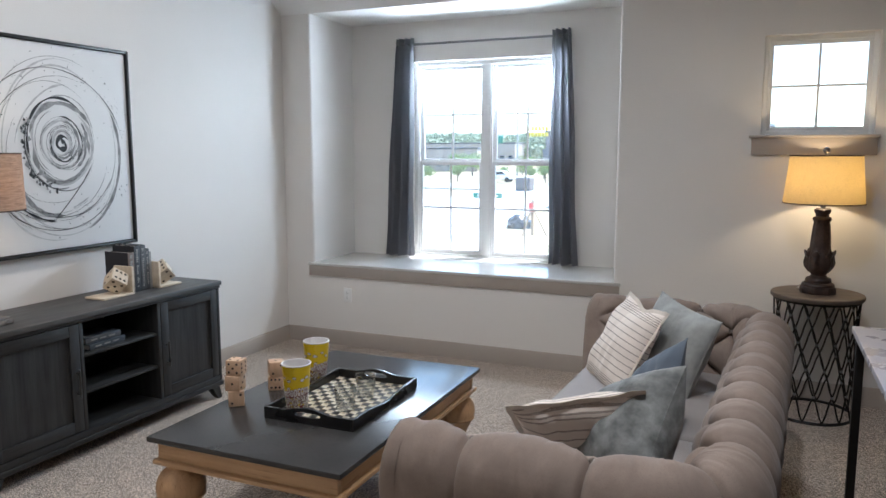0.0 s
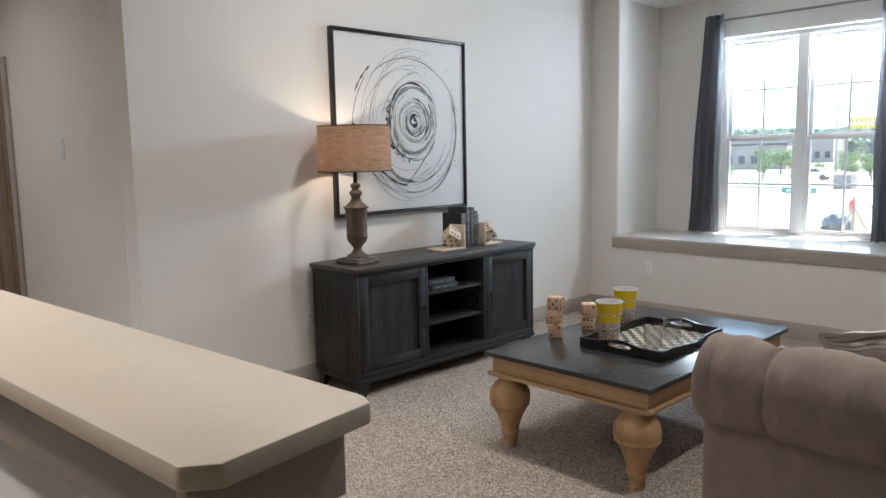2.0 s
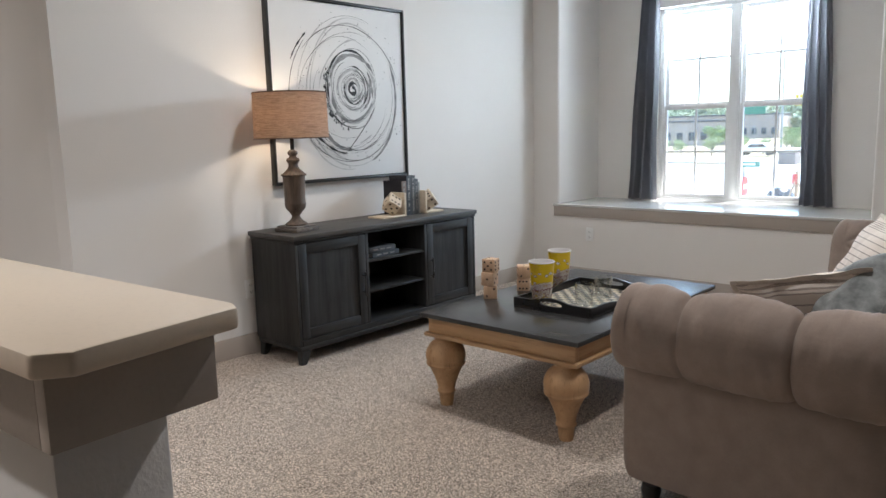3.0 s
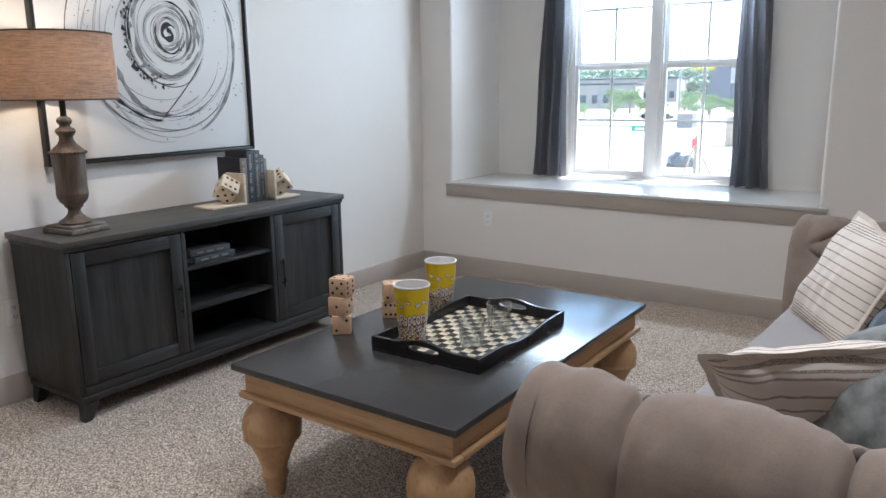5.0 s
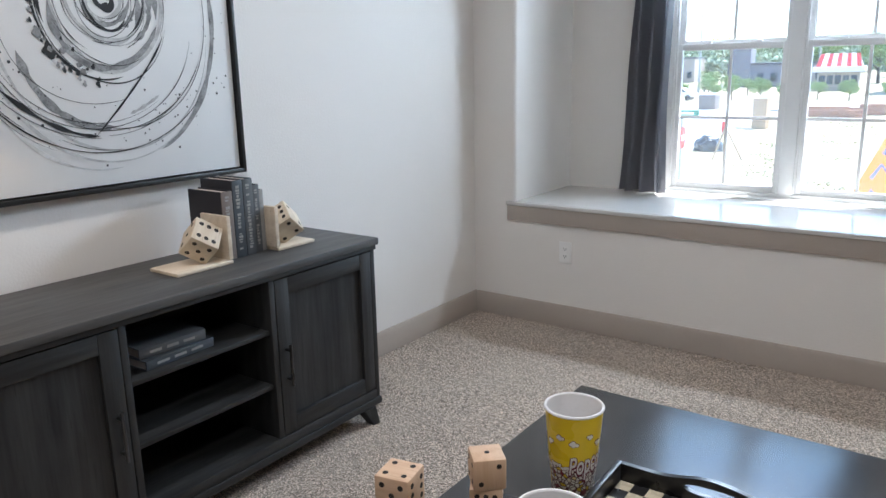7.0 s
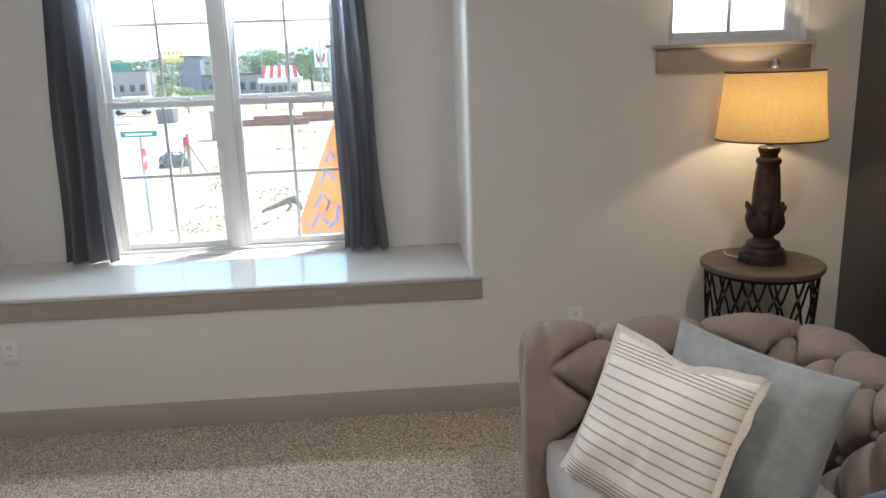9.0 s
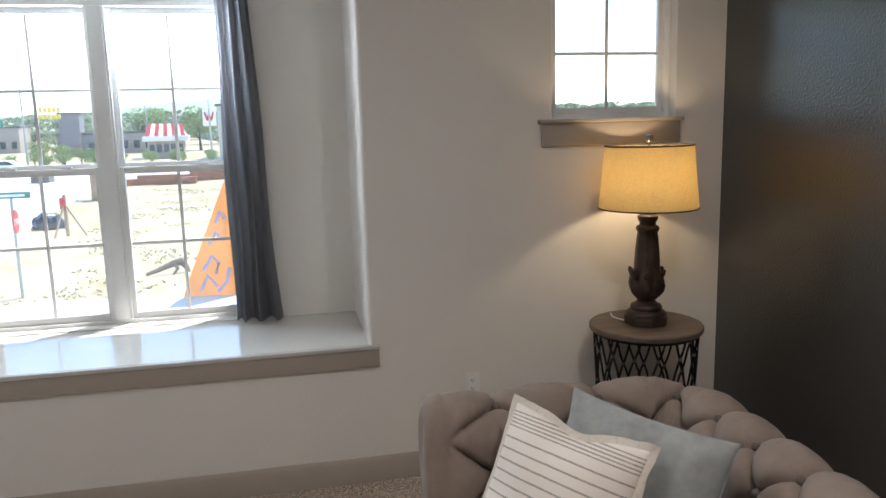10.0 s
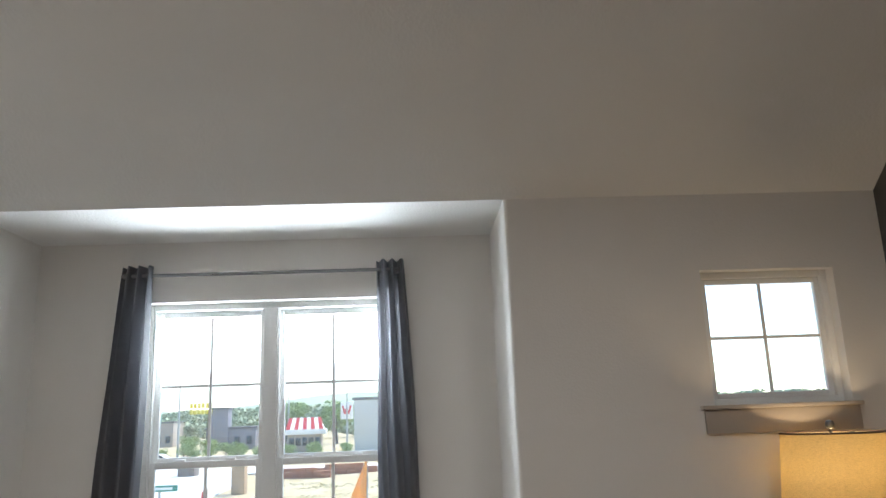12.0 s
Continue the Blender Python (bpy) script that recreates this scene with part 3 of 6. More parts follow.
def big_window():
    w = tagged(thing("window_1", "white vinyl twin sash window with grilles over the seat", "window"), kind="structure")
    y0, y1, f, low = YN + 0.078, YN + 0.19, 0.034, 0.022
    mid = (WX0 + WX1) / 2
    part("window_frame", joined(box(WX0, WX0 + f, y0, y1, WZ0, WZ1, 0.003), box(WX1 - f, WX1, y0, y1, WZ0, WZ1, 0.003),
                                box(WX0 + f, WX1 - f, y0, y1, WZ1 - f, WZ1, 0.003), box(WX0 + f, WX1 - f, y0, y1, WZ0, WZ0 + low, 0.003)), "white_vinyl", w)
    part("mullion", box(mid - 0.036, mid + 0.036, y0 - 0.004, y1, WZ0 + low, WZ1 - f, 0.004), "white_vinyl", w)
    for a, b in ((WX0 + f, mid - 0.036), (mid + 0.036, WX1 - f)):
        sash(w, a, b, 1.474, WZ1 - f, y0 + 0.062)
        bottom = sash(w, a, b, WZ0 + low, 1.486, y0 + 0.018, w=0.034)
        for k in (0.28, 0.72):
            part("sash_lock", box(a + (b - a) * k - 0.025, a + (b - a) * k + 0.025, y0 + 0.016, y0 + 0.04, 1.486, 1.498, 0.003), "white_vinyl", bottom)
        part("stop_bead", joined(box(a + 0.001, a + 0.012, y0 + 0.004, y0 + 0.0175, WZ0 + low, WZ1 - f, 0.002), box(b - 0.012, b - 0.001, y0 + 0.004, y0 + 0.0175, WZ0 + low, WZ1 - f, 0.002)), "white_vinyl", w)
    part("window_sill", box(WX0 + 0.001, WX1 - 0.001, YN + 0.001, y0 - 0.001, SEAT - 0.02, WZ0 + 0.003, 0.002), "white_vinyl", w)


def small_window():
    w = tagged(thing("window_2", "small square white vinyl window with a cross grille", "window"), kind="structure")
    y0, f = YF + 0.062, 0.03
    part("window_frame", joined(box(SX0, SX0 + f, y0, y0 + 0.07, SZ0, SZ1, 0.003), box(SX1 - f, SX1, y0, y0 + 0.07, SZ0, SZ1, 0.003),
                                box(SX0 + f, SX1 - f, y0, y0 + 0.07, SZ1 - f, SZ1, 0.003), box(SX0 + f, SX1 - f, y0, y0 + 0.07, SZ0, SZ0 + f, 0.003)), "white_vinyl", w)
    sash(w, SX0 + f, SX1 - f, SZ0 + f, SZ1 - f, y0 + 0.02, w=0.024)
    part("window_sill", box(SX0 - 0.066, SX1 + 0.028, YF - 0.04, YF - 0.001, SZ0 - 0.016, SZ0 + 0.002, 0.004), "trim", w, "taupe painted window stool")
    part("window_sill", box(SX0 + 0.001, SX1 - 0.001, YF - 0.001, y0 - 0.001, SZ0 - 0.012, SZ0 + 0.002, 0), "white_vinyl", w)
    part("apron", box(SX0 - 0.05, SX1 + 0.018, YF - 0.02, YF - 0.001, SZ0 - 0.12, SZ0 - 0.0165, 0.003), "trim", w, "taupe painted apron board")


big_window()
small_window()
# area lamp added outside the upper panes to strengthen the sky's light indoors
day = bpy.data.lights.new("window_daylight", "AREA")
day.shape, day.size, day.size_y, day.energy, day.color = "RECTANGLE", 1.24, 0.30, DAY_LAMP, (0.84, 0.94, 1.0)
new("window_daylight", day).matrix_world = look(((WX0 + WX1) / 2, YN + 0.215, WZ1 - 0.19), ((WX0 + WX1) / 2, YN - 2.0, WZ1 - 0.19))

# half wall beside the stairs
half = tagged(thing("half_wall", "white half wall with a chamfered cream cap", "half wall"), kind="structure")
HX, HY0, HY1, HZ = -0.285, -0.245, -0.010, 1.124
part("stub", box(XH, HX - 0.115, HY0 + 0.05, HY1 - 0.05, 0, HZ - 0.112, 0.004), "wall", half)
ch = 0.024
cap_outline = [(XH, HY0), (HX - ch, HY0), (HX, HY0 + ch + 0.006), (HX - 0.016, HY1 - ch * 0.5), (HX - 0.04, HY1), (XH, HY1)]
part("cap", prism(cap_outline, HZ - 0.026, HZ, "z", 0.005), "cap", half, "cream glossy chamfered cap board")
part("fascia", joined(box(XH, HX - 0.072, HY0 + 0.022, HY0 + 0.048, HZ - 0.112, HZ - 0.0265, 0.002), box(XH, HX - 0.072, HY1 - 0.048, HY1 - 0.022, HZ - 0.112, HZ - 0.0265, 0.002),
                      box(HX - 0.0715, HX - 0.05, HY0 + 0.022, HY1 - 0.022, HZ - 0.112, HZ - 0.0265, 0.002)), "trim", half, "taupe painted fascia")

half.matrix_basis = Matrix.Translation((HX, -0.05, 0)) @ pose(0, 0, 0, 0, 0, 4) @ Matrix.Translation((-HX, 0.05, 0))

# hall door
door = tagged(thing("door_1", "brown panelled hall door in a pale casing", "door"), kind="structure")
part("casing", joined(box(-5.50, -5.41, YC - 0.018, YC - 0.001, 0, 2.1, 0.003), box(-6.40, -6.31, YC - 0.018, YC - 0.001, 0, 2.1, 0.003), box(-6.31, -5.50, YC - 0.018, YC - 0.001, 2.01, 2.1, 0.003)), "trim", door)
leaf_ob = part("leaf", box(-6.308, -5.503, YC - 0.012, YC - 0.001, 0.01, 2.008, 0.002), "door_wood", door)
for z0, z1 in ((0.2, 0.9), (1.05, 1.85)):
    for x0, x1 in ((-6.2, -5.96), (-5.87, -5.63)):
        part("panel", box(x0, x1, YC - 0.018, YC - 0.0125, z0, z1, 0.004), "door_wood", leaf_ob)


def outlet(at, turn, label):
    o = thing("wall_outlet", label, "outlet", at, turn)
    part("plate", box(-0.036, 0.036, -0.006, 0, -0.058, 0.058, 0.003), "outlet", o)
    for dz in (-0.021, 0.021):
        s = part("socket", prism([(0.017 * math.cos(a), dz + 0.015 * math.sin(a)) for a in [i * math.pi / 8 for i in range(16)]], -0.0085, -0.0062, "y"), "outlet", o)
        for dx in (-0.006, 0.006):
            part("slot", box(dx - 0.0013, dx + 0.0013, -0.0092, -0.0086, dz - 0.002, dz + 0.007, 0), "slot", s)
        part("slot", box(-0.002, 0.002, -0.0092, -0.0086, dz - 0.009, dz - 0.005, 0), "slot", s)


outlet((-2.866, YF, 0.416), 0, "white wall outlet under the window seat")
outlet((-0.262, YF, 0.43), 0, "white wall outlet beside the sofa")
outlet((XL, 2.03, 0.40), 90, "white wall outlet beside the console")
outlet((-5.05, YC, 0.31), 0, "white wall outlet in the hall")
switch = thing("light_switch", "white double light switch plate on the hall wall", "light switch", (-4.465, YC, 1.46))
part("plate", box(-0.055, 0.055, -0.006, 0, -0.068, 0.068, 0.003), "outlet", switch)
for dz in (-0.034, 0.034):
    part("rocker", box(-0.034, 0.034, -0.010, -0.0062, dz - 0.026, dz + 0.026, 0.003), "outlet", switch)


# ---- curtains ----
def curtain(label, x_top, x_bot, folds, lean, seed):
    rnd = random.Random(seed)
    ztop, zbot, y = 2.495, SEAT + 0.012, YN - 0.075
    n, rows = folds * 14, 40
    ph = [rnd.uniform(-0.5, 0.5) for _ in range(folds + 3)]
    bm = bmesh.new()
    grid = []
    for j in range(rows + 1):
        f = j / rows
        z = ztop + (zbot - ztop) * f
        a = x_top[0] + (x_bot[0] - x_top[0]) * f ** 0.85
        b = x_top[1] + (x_bot[1] - x_top[1]) * f ** 0.85
        row = []
        for i in range(n + 1):
            u = i / n
            k = u * folds
            w = math.sin(2 * math.pi * k + 0.9 * f * (ph[int(k)] * (1 - k % 1) + ph[int(k) + 1] * (k % 1))) + 0.12 * math.sin(4 * math.pi * k + 3 * f + ph[0])
            amp = 0.036 + 0.014 * f + 0.008 * math.sin(5 * f + ph[1] * 4)
            dx = 0.010 * math.sin(9 * f + 5 * u + ph[2]) * f
            row.append(bm.verts.new((a + (b - a) * u + dx + lean * f * (1 - u), y + amp * w, z)))
        grid.append(row)
    for r0, r1 in zip(grid, grid[1:]):
        for i in range(n):
            bm.faces.new((r0[i], r0[i + 1], r1[i + 1], r1[i]))
    ext = bmesh.ops.solidify(bm, geom=bm.faces[:], thickness=0.003)
    bmesh.ops.recalc_face_normals(bm, faces=bm.faces)
    c = thing("curtain", label, "curtain", group="curtains at the big window")
    part("cloth", bm, "curtain", c, angle=70)
    for i in range(folds):
        x = x_top[0] + (x_top[1] - x_top[0]) * (i + 0.5) / folds
        ring = tube([(x, y + 0.021 * math.cos(q), 2.445 + 0.021 * math.sin(q)) for q in [k * math.pi / 8 for k in range(16)]], 0.0035, 6, True)
        part("grommet", ring, "steel", c)


curtain("grey curtain panel gathered at the window's side, sunlit edge", (-2.705, -2.545), (-2.825, -2.56), 3, 0, 3)
curtain("grey curtain panel hanging in soft folds over the seat", (-1.371, -1.226), (-1.375, -1.142), 3, 0, 8)
rod = thing("curtain_rod", "brushed steel curtain rod on wall brackets", "curtain rod")
part("pole", tube([(-2.685, YN - 0.075, 2.445), (-1.24, YN - 0.075, 2.445)], 0.0095, 14), "steel", rod)
for x, k in ((-2.69, 1), (-1.235, -1)):
    part("finial", moved(lathe([(0.0, -0.012), (0.014, -0.012), (0.016, 0), (0.014, 0.012), (0, 0.012)], 16), pose(x, YN - 0.075, 2.445, 0, 90, 0)), "steel", rod)
    part("bracket", tube([(x + 0.03 * k, YN - 0.001, 2.43), (x + 0.03 * k, YN - 0.075, 2.43)], 0.006, 8), "steel", rod)

# ---- media console ----
def console():
    c = thing("media_console", "charcoal stained wooden media console with two panelled doors", "media console", (0, 0, 0))
    x0, x1, y0, y1 = XL + 0.022, -2.965, 2.022, 3.642
    top, bot = 0.754, 0.105
    fx = x1 - 0.014
    part("top", box(x0, x1, y0, y1, top - 0.028, top, 0.004), "console_top", c, "charcoal top board, lighter than the body")
    part("cornice", box(x0 + 0.01, x1 - 0.008, y0 + 0.008, y1 - 0.008, top - 0.046, top - 0.0285, 0.003), "console", c)
    for a, b in ((y0 + 0.014, y0 + 0.034), (y1 - 0.034, y1 - 0.014)):
        part("side_panel", box(x0 + 0.012, fx, a, b, bot, top - 0.0465, 0.002), "console_up", c)
    ya, yb = 2.571, 3.124
    for a, b in ((ya, ya + 0.022), (yb - 0.022, yb)):
        part("divider", box(x0 + 0.02, fx - 0.001, a, b, bot + 0.036, top - 0.0465, 0.002), "console_up", c)
    part("back_panel", box(x0 + 0.012, x0 + 0.02, y0 + 0.035, y1 - 0.035, bot, top - 0.047, 0), "console", c)
    part("bottom_rail", box(x0 + 0.021, fx + 0.004, y0 + 0.0345, y1 - 0.0345, bot, bot + 0.035, 0.003), "console", c)
    part("plinth", box(x0 + 0.03, fx + 0.010, y0 + 0.012, y1 - 0.012, bot - 0.028, bot - 0.0005, 0.004), "console", c)
    for z in (0.325, 0.518):
        part("shelf", box(x0 + 0.021, fx - 0.012, ya + 0.0225, yb - 0.0225, z, z + 0.016, 0.002), "console", c)
    for a, b, hy in ((y0 + 0.037, ya - 0.003, ya - 0.033), (yb + 0.003, y1 - 0.037, yb + 0.033)):
        z0, z1, s = bot + 0.039, top - 0.051, 0.058
        d = part("door", box(fx - 0.021, fx - 0.0172, a, b, z0, z1, 0.001), "console_up", c)
        for p0, p1 in ((a, a + s), (b - s, b)):
            part("stile", box(fx - 0.0171, fx, p0, p1, z0, z1, 0.002), "console_up", d)
        part("rail", box(fx - 0.0171, fx - 0.0005, a + s, b - s, z1 - s, z1, 0.002), "console", d)
        part("rail", box(fx - 0.0171, fx - 0.0005, a + s, b - s, z0, z0 + s, 0.002), "console", d)
        part("panel", box(fx - 0.017, fx - 0.0140, a + s, b - s, z0 + s, z1 - s, 0), "console_up", d)
        zt, zb = 0.475, 0.325
        part("handle", joined(tube([(fx + 0.024, hy, zb), (fx + 0.024, hy, zt)], 0.0055, 10),
                              tube([(fx - 0.002, hy, zb + 0.022), (fx + 0.024, hy, zb + 0.022)], 0.005, 8),
                              tube([(fx - 0.002, hy, zt - 0.022), (fx + 0.024, hy, zt - 0.022)], 0.005, 8)), "pewter", d, "dark pewter bar handle")
    for sx, cx in ((0.02, fx - 0.02), (-0.0, x0 + 0.06)):
        for sy, cy in ((-0.03, y0 + 0.055), (0.03, y1 - 0.085)):
            bm = bmesh.new()
            lo = [bm.verts.new((cx + sx + dx * 0.018, cy + sy + dy * 0.018, 0)) for dx, dy in ((-1, -1), (1, -1), (1, 1), (-1, 1))]
            hi = [bm.verts.new((cx + dx * 0.03, cy + dy * 0.034, bot - 0.0285)) for dx, dy in ((-1, -1), (1, -1), (1, 1), (-1, 1))]
            bm.faces.new(lo[::-1])
            bm.faces.new(hi)
            for i in range(4):
                bm.faces.new((lo[i], lo[(i + 1) % 4], hi[(i + 1) % 4], hi[i]))
            bmesh.ops.bevel(bm, geom=bm.edges[:], offset=0.003, segments=2, affect="EDGES")
            part("foot", bm, "console_up", c)


console()


# ---- table lamps ----
def shade_mesh(r0, r1, z0, z1, n=64):
    bm = bmesh.new()
    rings = []
    for r, z in ((r0, z0), (r0 * 0.35 + r1 * 0.65, z0 + (z1 - z0) * 0.6), (r1, z1), (r1 - 0.002, z1), (r0 - 0.002, z0)):
        rings.append([bm.verts.new((r * math.cos(2 * math.pi * i / n), r * math.sin(2 * math.pi * i / n), z)) for i in range(n)])
    rings.append(rings[0])
    for a, b in zip(rings, rings[1:]):
        for i in range(n):
            bm.faces.new((a[i], a[(i + 1) % n], b[(i + 1) % n], b[i]))
    bmesh.ops.recalc_face_normals(bm, faces=bm.faces)
    return bm


def ring_at(r, z, rr, n=64):
    return tube([(r * math.cos(2 * math.pi * i / n), r * math.sin(2 * math.pi * i / n), z) for i in range(n)], rr, 6, True)


def harp(lamp, r1, z1, zs):
    part("spider", joined(*[tube([(0, 0, z1 - 0.012), (r1 * math.cos(a), r1 * math.sin(a), z1 - 0.004)], 0.0018, 6) for a in (0.4, 2.5, 4.6)]), "steel", lamp)
    part("harp", tube([(0.045 * math.sin(math.pi * i / 12) * (1 if True else 0), 0, zs + (z1 - 0.012 - zs) * i / 12) for i in range(13)], 0.0018, 6), "steel", lamp)
    part("harp", tube([(-0.045 * math.sin(math.pi * i / 12), 0, zs + (z1 - 0.012 - zs) * i / 12) for i in range(13)], 0.0018, 6), "steel", lamp)


def console_lamp():
    lamp = thing("table_lamp", "turned weathered wood table lamp with a burlap drum shade, lit", "lamp", (-3.175, 2.205, 0.7545), 8)
    part("plinth", joined(box(-0.092, 0.092, -0.092, 0.092, 0, 0.022, 0.004), box(-0.082, 0.082, -0.082, 0.082, 0.0222, 0.034, 0.004)), "lamp_base", lamp, "grey weathered square plinth")
    part("body", lathe([(0.0, 0.034), (0.062, 0.034), (0.066, 0.042), (0.058, 0.050), (0.046, 0.056), (0.030, 0.072), (0.024, 0.088), (0.027, 0.098), (0.036, 0.104),
                        (0.036, 0.112), (0.052, 0.126), (0.060, 0.142), (0.062, 0.158), (0.064, 0.162), (0.062, 0.167), (0.061, 0.20), (0.063, 0.26), (0.065, 0.31), (0.066, 0.324),
                        (0.071, 0.327), (0.071, 0.335), (0.064, 0.339), (0.052, 0.352), (0.036, 0.366), (0.028, 0.382), (0.027, 0.396), (0.036, 0.408), (0.040, 0.418), (0.034, 0.428), (0.022, 0.434),
                        (0.020, 0.442), (0.028, 0.450), (0.030, 0.460), (0.026, 0.470), (0.014, 0.478), (0.0, 0.478)], 40), "lamp_wood", lamp, angle=50)
    for i in range(28):
        a = 2 * math.pi * i / 28
        bead = bmesh.new()
        bmesh.ops.create_icosphere(bead, subdivisions=1, radius=0.006)
        part("bead", moved(bead, Matrix.Translation((0.070 * math.cos(a), 0.070 * math.sin(a), 0.331))), "lamp_wood", lamp)
    part("stem", lathe([(0.0, 0.478), (0.012, 0.478), (0.012, 0.56), (0.018, 0.56), (0.018, 0.61), (0, 0.61)], 16), "iron", lamp)
    z0, z1 = 0.545, 0.805
    part("shade", shade_mesh(0.216, 0.212, z0, z1), "burlap", lamp, "brown burlap drum shade", 60)
    part("binding", ring_at(0.216, z0, 0.0035), "shade_trim", lamp)
    part("binding", ring_at(0.212, z1, 0.0035), "shade_trim", lamp)
    harp(lamp, 0.21, z1, 0.58)
    part("finial", lathe([(0, z1 - 0.012), (0.008, z1 - 0.01), (0.006, z1), (0.012, z1 + 0.01), (0, z1 + 0.022)], 12), "iron", lamp)
    point_lamp("lamp_light", (0, 0, 0.68), LAMP_A, (1.0, 0.77, 0.52), 0.03, lamp)


def side_lamp():
    lamp = thing("table_lamp", "carved dark wooden table lamp with an oatmeal shade, lit", "lamp", (0.498, 4.772, 0.7385), 10)
    lamp.scale = (1, 1, 1.018)
    oct8 = [(0.100 * math.cos(math.pi / 8 + i * math.pi / 4), 0.100 * math.sin(math.pi / 8 + i * math.pi / 4)) for i in range(8)]
    part("plinth", prism(oct8, 0, 0.04, "z", 0.005), "carved", lamp)
    prof = [(0.0, 0.04), (0.088, 0.04), (0.090, 0.050), (0.082, 0.060), (0.068, 0.066), (0.072, 0.076), (0.066, 0.088), (0.048, 0.096), (0.040, 0.106), (0.044, 0.114), (0.062, 0.130), (0.074, 0.152), (0.078, 0.176),
            (0.074, 0.205), (0.066, 0.232), (0.058, 0.252), (0.056, 0.270), (0.052, 0.33), (0.046, 0.39), (0.042, 0.412), (0.047, 0.420), (0.052, 0.430), (0.048, 0.440), (0.036, 0.446), (0.036, 0.458), (0.044, 0.470), (0.046, 0.485), (0.036, 0.492), (0.0, 0.492)]
    bm = lathe(prof, 48)
    for v in bm.verts:
        r = math.hypot(v.co.x, v.co.y)
        if r < 1e-4:
            continue
        a, z = math.atan2(v.co.y, v.co.x), v.co.z
        if 0.12 < z < 0.26:
            q = math.sin(math.pi * (z - 0.12) / 0.14)
            r2 = r + 0.008 * q * math.cos(6 * a + 9 * (z - 0.12)) + 0.004 * q * math.cos(12 * a)
        elif 0.26 <= z < 0.42:
            r2 = r + 0.002 * math.cos(8 * a)
        else:
            r2 = r
        v.co.x *= r2 / r
        v.co.y *= r2 / r
    part("body", bm, "carved", lamp, angle=50)
    for i in range(6):
        a = 2 * math.pi * i / 6
        lf = bmesh.new()
        bmesh.ops.create_icosphere(lf, subdivisions=2, radius=1)
        moved(lf, pose(0.071 * math.cos(a), 0.071 * math.sin(a), 0.222, 0, 25, math.degrees(a)) @ Matrix.Diagonal((0.010, 0.024, 0.034, 1)))
        part("carved_leaf", lf, "carved", lamp)
    part("stem", lathe([(0.0, 0.492), (0.014, 0.492), (0.014, 0.505), (0.02, 0.508), (0.02, 0.56), (0, 0.56)], 16), "steel", lamp)
    z0, z1 = 0.522, 0.792
    part("shade", shade_mesh(0.218, 0.192, z0, z1), "oatmeal", lamp, "oatmeal linen empire shade, glowing", 60)
    part("binding", ring_at(0.218, z0, 0.0035), "shade_trim", lamp)
    part("binding", ring_at(0.192, z1, 0.004), "shade_trim", lamp)
    harp(lamp, 0.19, z1, 0.55)
    part("finial", lathe([(0, z1 - 0.012), (0.006, z1 - 0.01), (0.006, z1 + 0.012), (0.016, z1 + 0.018), (0.019, z1 + 0.03), (0.014, z1 + 0.044), (0, z1 + 0.05)], 16), "steel", lamp)
    point_lamp("lamp_light", (0, 0, 0.66), LAMP_B, (1.0, 0.75, 0.44), 0.03, lamp)


console_lamp()
side_lamp()


# ---- round side table ----
def side_table():
    t = thing("side_table", "round wooden side table on a black wire lattice drum", "side table", (0.498, 4.772, 0))
    R, H = 0.254, 0.738
    part("top", lathe([(0.0, H - 0.026), (R - 0.004, H - 0.026), (R, H - 0.021), (R, H - 0.005), (R - 0.005, H), (0.0, H)], 64), "stand_top", t)
    part("rim", ring_at(R - 0.02, H - 0.034, 0.007), "iron", t)
    part("foot_ring", ring_at(R - 0.022, 0.009, 0.009), "iron", t)
    n, z0, z1 = 14, 0.012, H - 0.034
    rows = 4.5

    def strand(sign):
        pts = []
        for i in range(55):
            f = i / 54
            k = f * rows
            # each strand bellies between the crossings
            ang = sign * (2 * math.pi / n) * (k / 2 * 1.0 + 0.022 * math.sin(2 * math.pi * k))
            r = R - 0.022 - 0.012 * math.sin(math.pi * f)
            pts.append((r * math.cos(ang), r * math.sin(ang), z0 + (z1 - z0) * f))
        return mesh_of("wire", tube(pts, 0.0052, 6), "iron")
    for sign in (1, -1):
        me = strand(sign)
        for i in range(n):
            w = part("wire", me, "iron", t)
            w.rotation_euler = (0, 0, 2 * math.pi * i / n)
    clip = mesh_of("joint", lathe([(0, -0.008), (0.0075, -0.008), (0.0085, 0), (0.0075, 0.008), (0, 0.008)], 8), "steel")
    for k in range(1, 5):
        f = k / rows
        for i in range(n):
            a = 2 * math.pi * i / n + (math.pi / n) * (k % 2)
            r = R - 0.022 - 0.012 * math.sin(math.pi * f)
            j = part("joint", clip, "iron", t)
            j.location = (r * math.cos(a), r * math.sin(a), z0 + (z1 - z0) * f)


side_table()
cord = tube([(0.42, 4.83, 0.7415), (0.395, 4.90, 0.7415), (0.415, 4.97, 0.741), (0.435, 5.005, 0.70), (0.445, 5.012, 0.45), (0.445, 5.012, 0.1)], 0.003, 6)
solid("lamp_cord", cord, "outlet", "white lamp cord hanging behind the side table", "cord")


# ---- coffee table ----
CX0, CX1, CY0, CY1, CZ = -2.008, -1.127, 2.027, 3.421, 0.459


